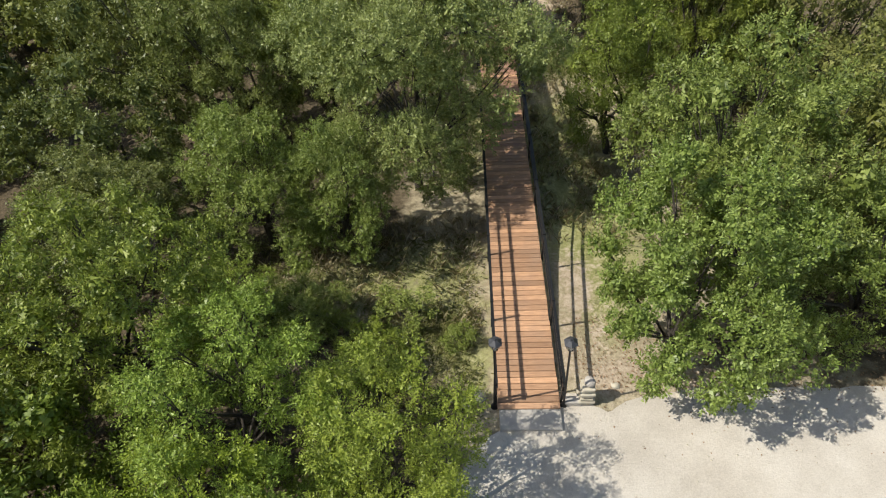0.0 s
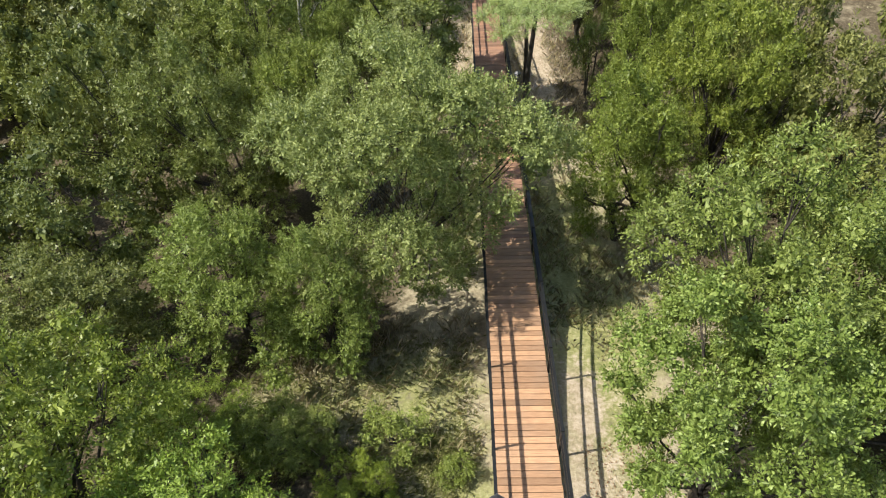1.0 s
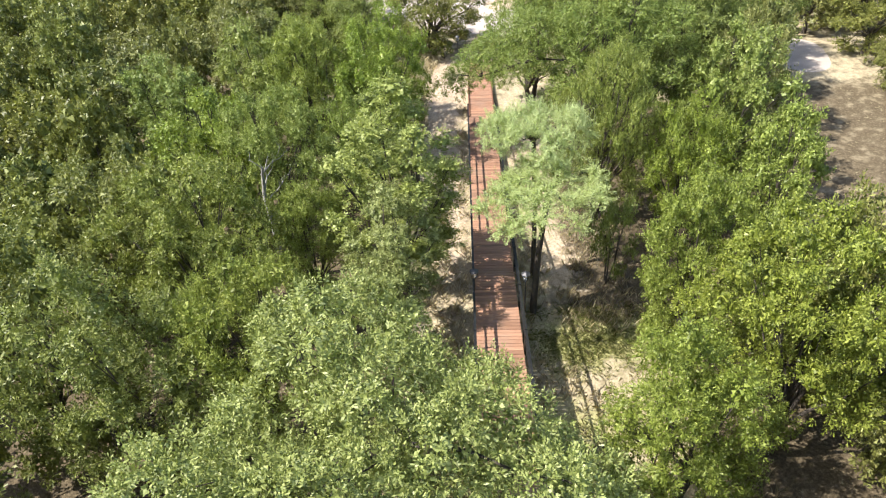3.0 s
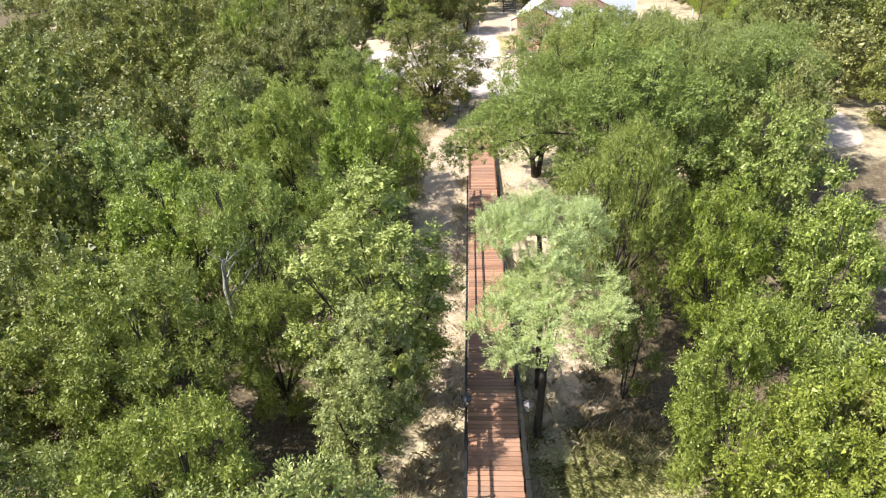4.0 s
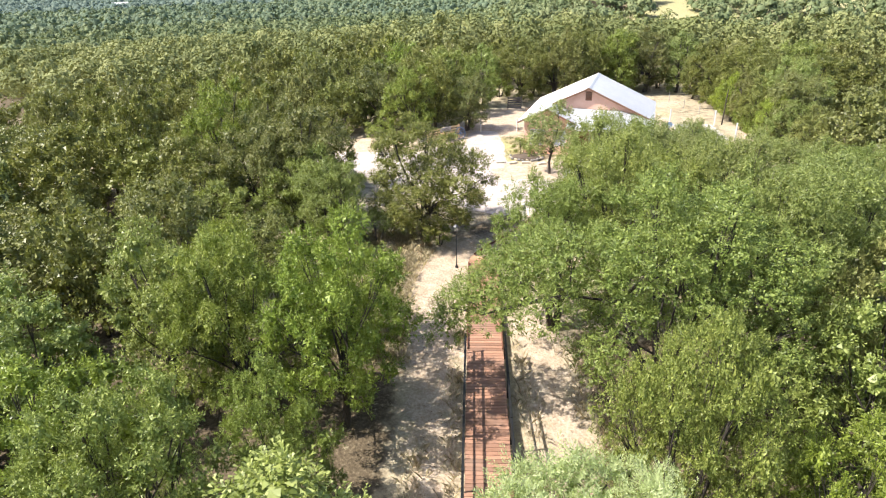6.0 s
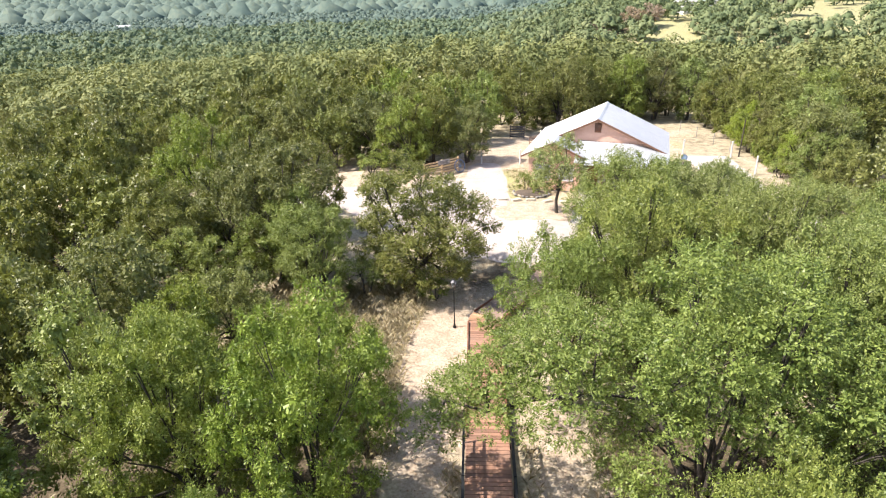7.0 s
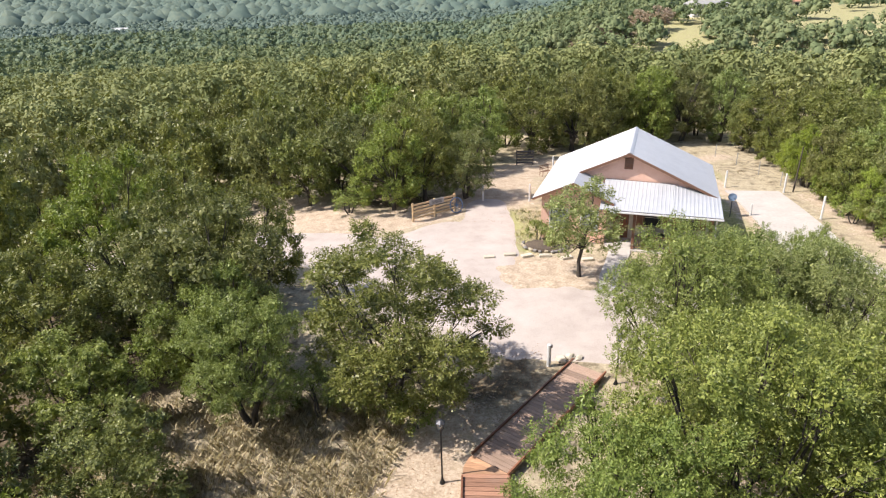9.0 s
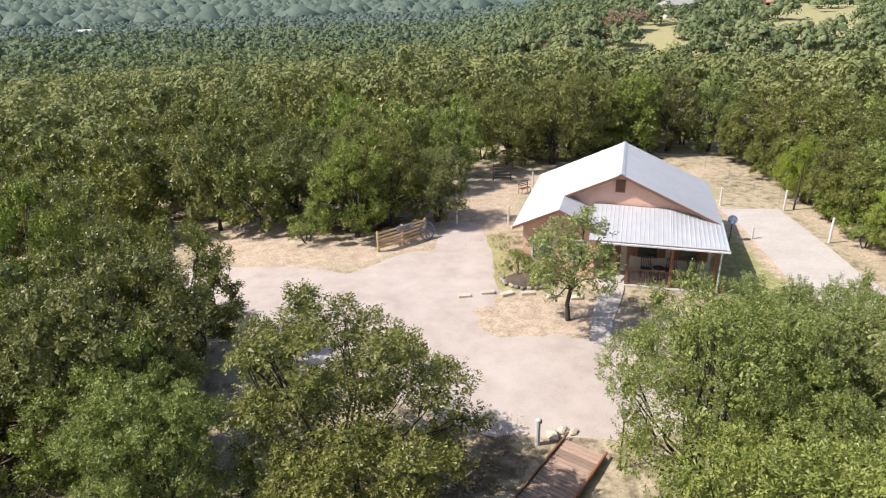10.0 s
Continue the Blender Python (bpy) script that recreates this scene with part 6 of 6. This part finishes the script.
# ---- grass ----
def grass(name, spots, per, height, lean, mat, label, seed, size=0.012, spread=0.07):
    r = np.random.default_rng(seed)
    spots = np.asarray(spots, float)
    n = len(spots)
    z = ground_z(spots[:, 0], spots[:, 1])
    root = np.stack([spots[:, 0], spots[:, 1], z - 0.02], -1)
    root = np.repeat(root, per, 0) + np.concatenate([r.normal(0, spread, (n * per, 2)), np.zeros((n * per, 1))], 1)
    ang = r.uniform(0, 2 * math.pi, n * per)
    out = np.stack([np.cos(ang), np.sin(ang), np.zeros(n * per)], -1)
    side = np.stack([-np.sin(ang), np.cos(ang), np.zeros(n * per)], -1)
    h = height * r.uniform(0.5, 1.3, (n * per, 1))
    up = np.array([0, 0, 1.0])
    k = lean * r.uniform(0.3, 1.4, (n * per, 1))
    mid = root + up * h * 0.6 + out * h * k * 0.35
    tip = root + up * h * 0.95 + out * h * k
    v = np.stack([root + side * size, root - side * size, mid - side * size * 0.8, tip, mid + side * size * 0.8], 1).reshape(-1, 3)
    f = np.arange(n * per * 5).reshape(-1, 5)
    tagged(new(name, mesh_from(name, v, f, mat)), label, "grass", kind="stuff")


def grass_spots(r, areas, dense=0.75):
    out = []
    for (x0, y0, x1, y1), count in areas:
        x, y = r.uniform(x0, x1, int(count * dense)), r.uniform(y0, y1, int(count * dense))
        keep = (road_weight(x, y) < 0.4) & (line_weight(SAND_LINES, x, y, 0.5) < 0.62) & (wave(x, y, 0.8, 0.3) > -0.75)
        keep &= ~((x > 0.3) & (x < 2.5) & (y < 54) & (y > 7))
        keep &= ~(((x - 0.42) * 0.811 - (y - 53) * 0.585 > -0.2) & ((x - 0.42) * 0.811 - (y - 53) * 0.585 < 1.8) & (y > 52) & (y < 60))
        keep &= ~((x > 5) & (x < 18) & (y > 69) & (y < 84))
        out.append(np.stack([x[keep], y[keep]], -1))
    return np.concatenate(out)


grng = np.random.default_rng(77)
grass("dry_grass", grass_spots(grng, (((-9, 49.5, -1.8, 56.6), 1700), ((-5, 44.5, -1.7, 50), 700), ((-14, 50, -8, 57), 900), ((2.4, 14, 9.5, 27), 700), ((-6, 10.5, 0.4, 16), 300), ((-1.5, 28, 0.4, 48), 500), ((2.4, 28, 7, 46), 700), ((-4, 20, 0.4, 28), 400))), 8, 0.38, 0.6, DRY_GRASS, "tall dry straw-coloured grass", 5, 0.0042, 0.17)
grass("low_dry_grass", grass_spots(grng, (((2, 66, 8, 72), 300), ((2, 71, 5, 78), 500), ((15, 66, 18.5, 86), 700), ((-9, 74, 4, 86), 700), ((17, 84, 23, 94), 300))), 12, 0.09, 0.9, DRY_GRASS, "short dry yard grass", 6, 0.004, 0.2)
grass("green_weeds", grass_spots(grng, (((3.4, 26, 8, 29.5), 700), ((-1.6, 18, 0.4, 26), 600), ((-7, 9.5, 0.4, 15), 1500), ((-2.6, 7.6, 0.6, 11.5), 900), ((2.6, 26.5, 6, 29.5), 500), ((2.5, 15, 5, 24), 400), ((2.5, 72, 5, 77.5), 120), ((15, 66, 17.6, 82), 60))), 9, 0.15, 1.1, GREEN_GRASS, "green weeds and low grass", 8, 0.0048, 0.16)

# ---- fallen leaves and pebbles ----
FALLEN = grass_material("fallen_oak_leaves", (0.16, 0.085, 0.045), (0.30, 0.175, 0.095), (0.44, 0.30, 0.18))
lrng = np.random.default_rng(91)
spots = np.concatenate([np.stack([lrng.uniform(x0, x1, c), lrng.uniform(y0, y1, c)], -1) for x0, y0, x1, y1, c in ((2.9, 8.4, 6.4, 11.0, 700), (6.0, 8.3, 13.0, 9.6, 400), (2.6, 6.6, 12.0, 8.6, 70), (-1.4, 29.0, 0.2, 47.0, 900), (2.6, 29.0, 6.5, 46.0, 1300), (0.4, 55.0, 3.6, 60.6, 1500), (-2.4, 43.5, 0.2, 55.0, 900), (-6.0, 75.0, 3.0, 81.0, 900))])
base = np.stack([spots[:, 0], spots[:, 1], ground_z(spots[:, 0], spots[:, 1]) + 0.045], -1)
turn = lrng.uniform(0, 2 * math.pi, len(base))
way = unit(np.stack([np.cos(turn), np.sin(turn), lrng.uniform(-0.1, 0.3, len(base))], -1))
v, f = blades(lrng, base, way, unit(lrng.normal(0, 0.35, base.shape) + np.array([0, 0, 1.0])), 0.06, 0.032, 4)
tagged(new("fallen_leaves", mesh_from("fallen_leaves", v, f, FALLEN)), "dry brown oak leaves scattered over the sandy ground", "leaves", kind="stuff")

count = 420
px, py = lrng.uniform(0.8, 14.0, count), lrng.uniform(3.2, 9.0, count)
keep = road_weight(px, py) > 0.5
px, py = px[keep], py[keep]
size = 0.01 + 0.02 * lrng.random((len(px), 1)) ** 3
axes = np.array([(1, 0, 0), (0, 1, 0), (-1, 0, 0), (0, -1, 0), (0, 0, 0.7), (0, 0, -0.7)], float)
centre = np.stack([px, py, ground_z(px, py) + 0.036 + size[:, 0] * 0.35], -1)
v = (centre[:, None, :] + (axes[None] + lrng.normal(0, 0.18, (len(px), 6, 3))) * size[:, None, :]).reshape(-1, 3)
tri = np.array([(0, 1, 4), (1, 2, 4), (2, 3, 4), (3, 0, 4), (1, 0, 5), (2, 1, 5), (3, 2, 5), (0, 3, 5)])
f = (np.arange(len(px))[:, None, None] * 6 + tri[None]).reshape(-1, 3)
tagged(new("pebbles", mesh_from("pebbles", v, f, STONE)), "loose limestone pebbles on the gravel", "pebbles", kind="stuff")

# ---- the planks of the boardwalk ----
BOARD_STEP = 0.178
board_meshes = []
for i in range(6):
    bm = boxed((-DECK_W / 2 - 0.008 * (i % 3), -0.081, -0.038), (DECK_W / 2 + 0.006 * ((i + 1) % 3), 0.081, 0.0), 0.005)
    me = bpy.data.meshes.new("board")
    bm.to_mesh(me)
    bm.free()
    me.materials.append(DECK_WOOD)
    board_meshes.append(me)
old_boards, worn_boards = [], []
for me in board_meshes:
    for store, wood in ((old_boards, DECK_OLD), (worn_boards, DECK_MID)):
        twin = me.copy()
        twin.materials[0] = wood
        store.append(twin)
brng = random.Random(9)
y = DECK_Y0 + 0.09
while y < DECK_Y1:
    worn = y > 21 + brng.uniform(-4, 4)
    ob = part("board", (worn_boards if worn else board_meshes)[brng.randrange(6)], None, boardwalk)
    ob.matrix_basis = deck_pose(y) @ pose(0, 0, brng.uniform(-0.003, 0.002), brng.uniform(-0.4, 0.4), 0, brng.uniform(-0.15, 0.15))
    y += BOARD_STEP
s = 0.1
while s < 6.85:
    p = CORNER_R + TURN_DIR * s - TURN_SIDE * 0.76
    ob = part("board", old_boards[brng.randrange(6)], None, boardwalk)
    ob.matrix_basis = Matrix.Translation((p.x, p.y, deck_z(p.y))) @ pose(0, 0, 0, 0, 0, -35.8) @ pose(0, 0, brng.uniform(-0.003, 0.002), brng.uniform(-0.4, 0.4), 0, brng.uniform(-0.15, 0.15))
    s += BOARD_STEP
for i in range(3):
    # trimmed planks that fill the corner
    a0, a1 = i / 3, (i + 0.96) / 3
    z = deck_z(53.0)
    def corner_point(t):
        a = math.radians(180 - 35.8 * t)
        return CORNER_R.x + 1.5 * math.cos(a), CORNER_R.y + 1.5 * math.sin(a)
    bm = plate(bmesh.new(), [(CORNER_R.x - 0.02, CORNER_R.y, z), (*corner_point(a1), z), (*corner_point(a0), z)], 0.038)
    part("board", bm, DECK_WOOD, boardwalk)
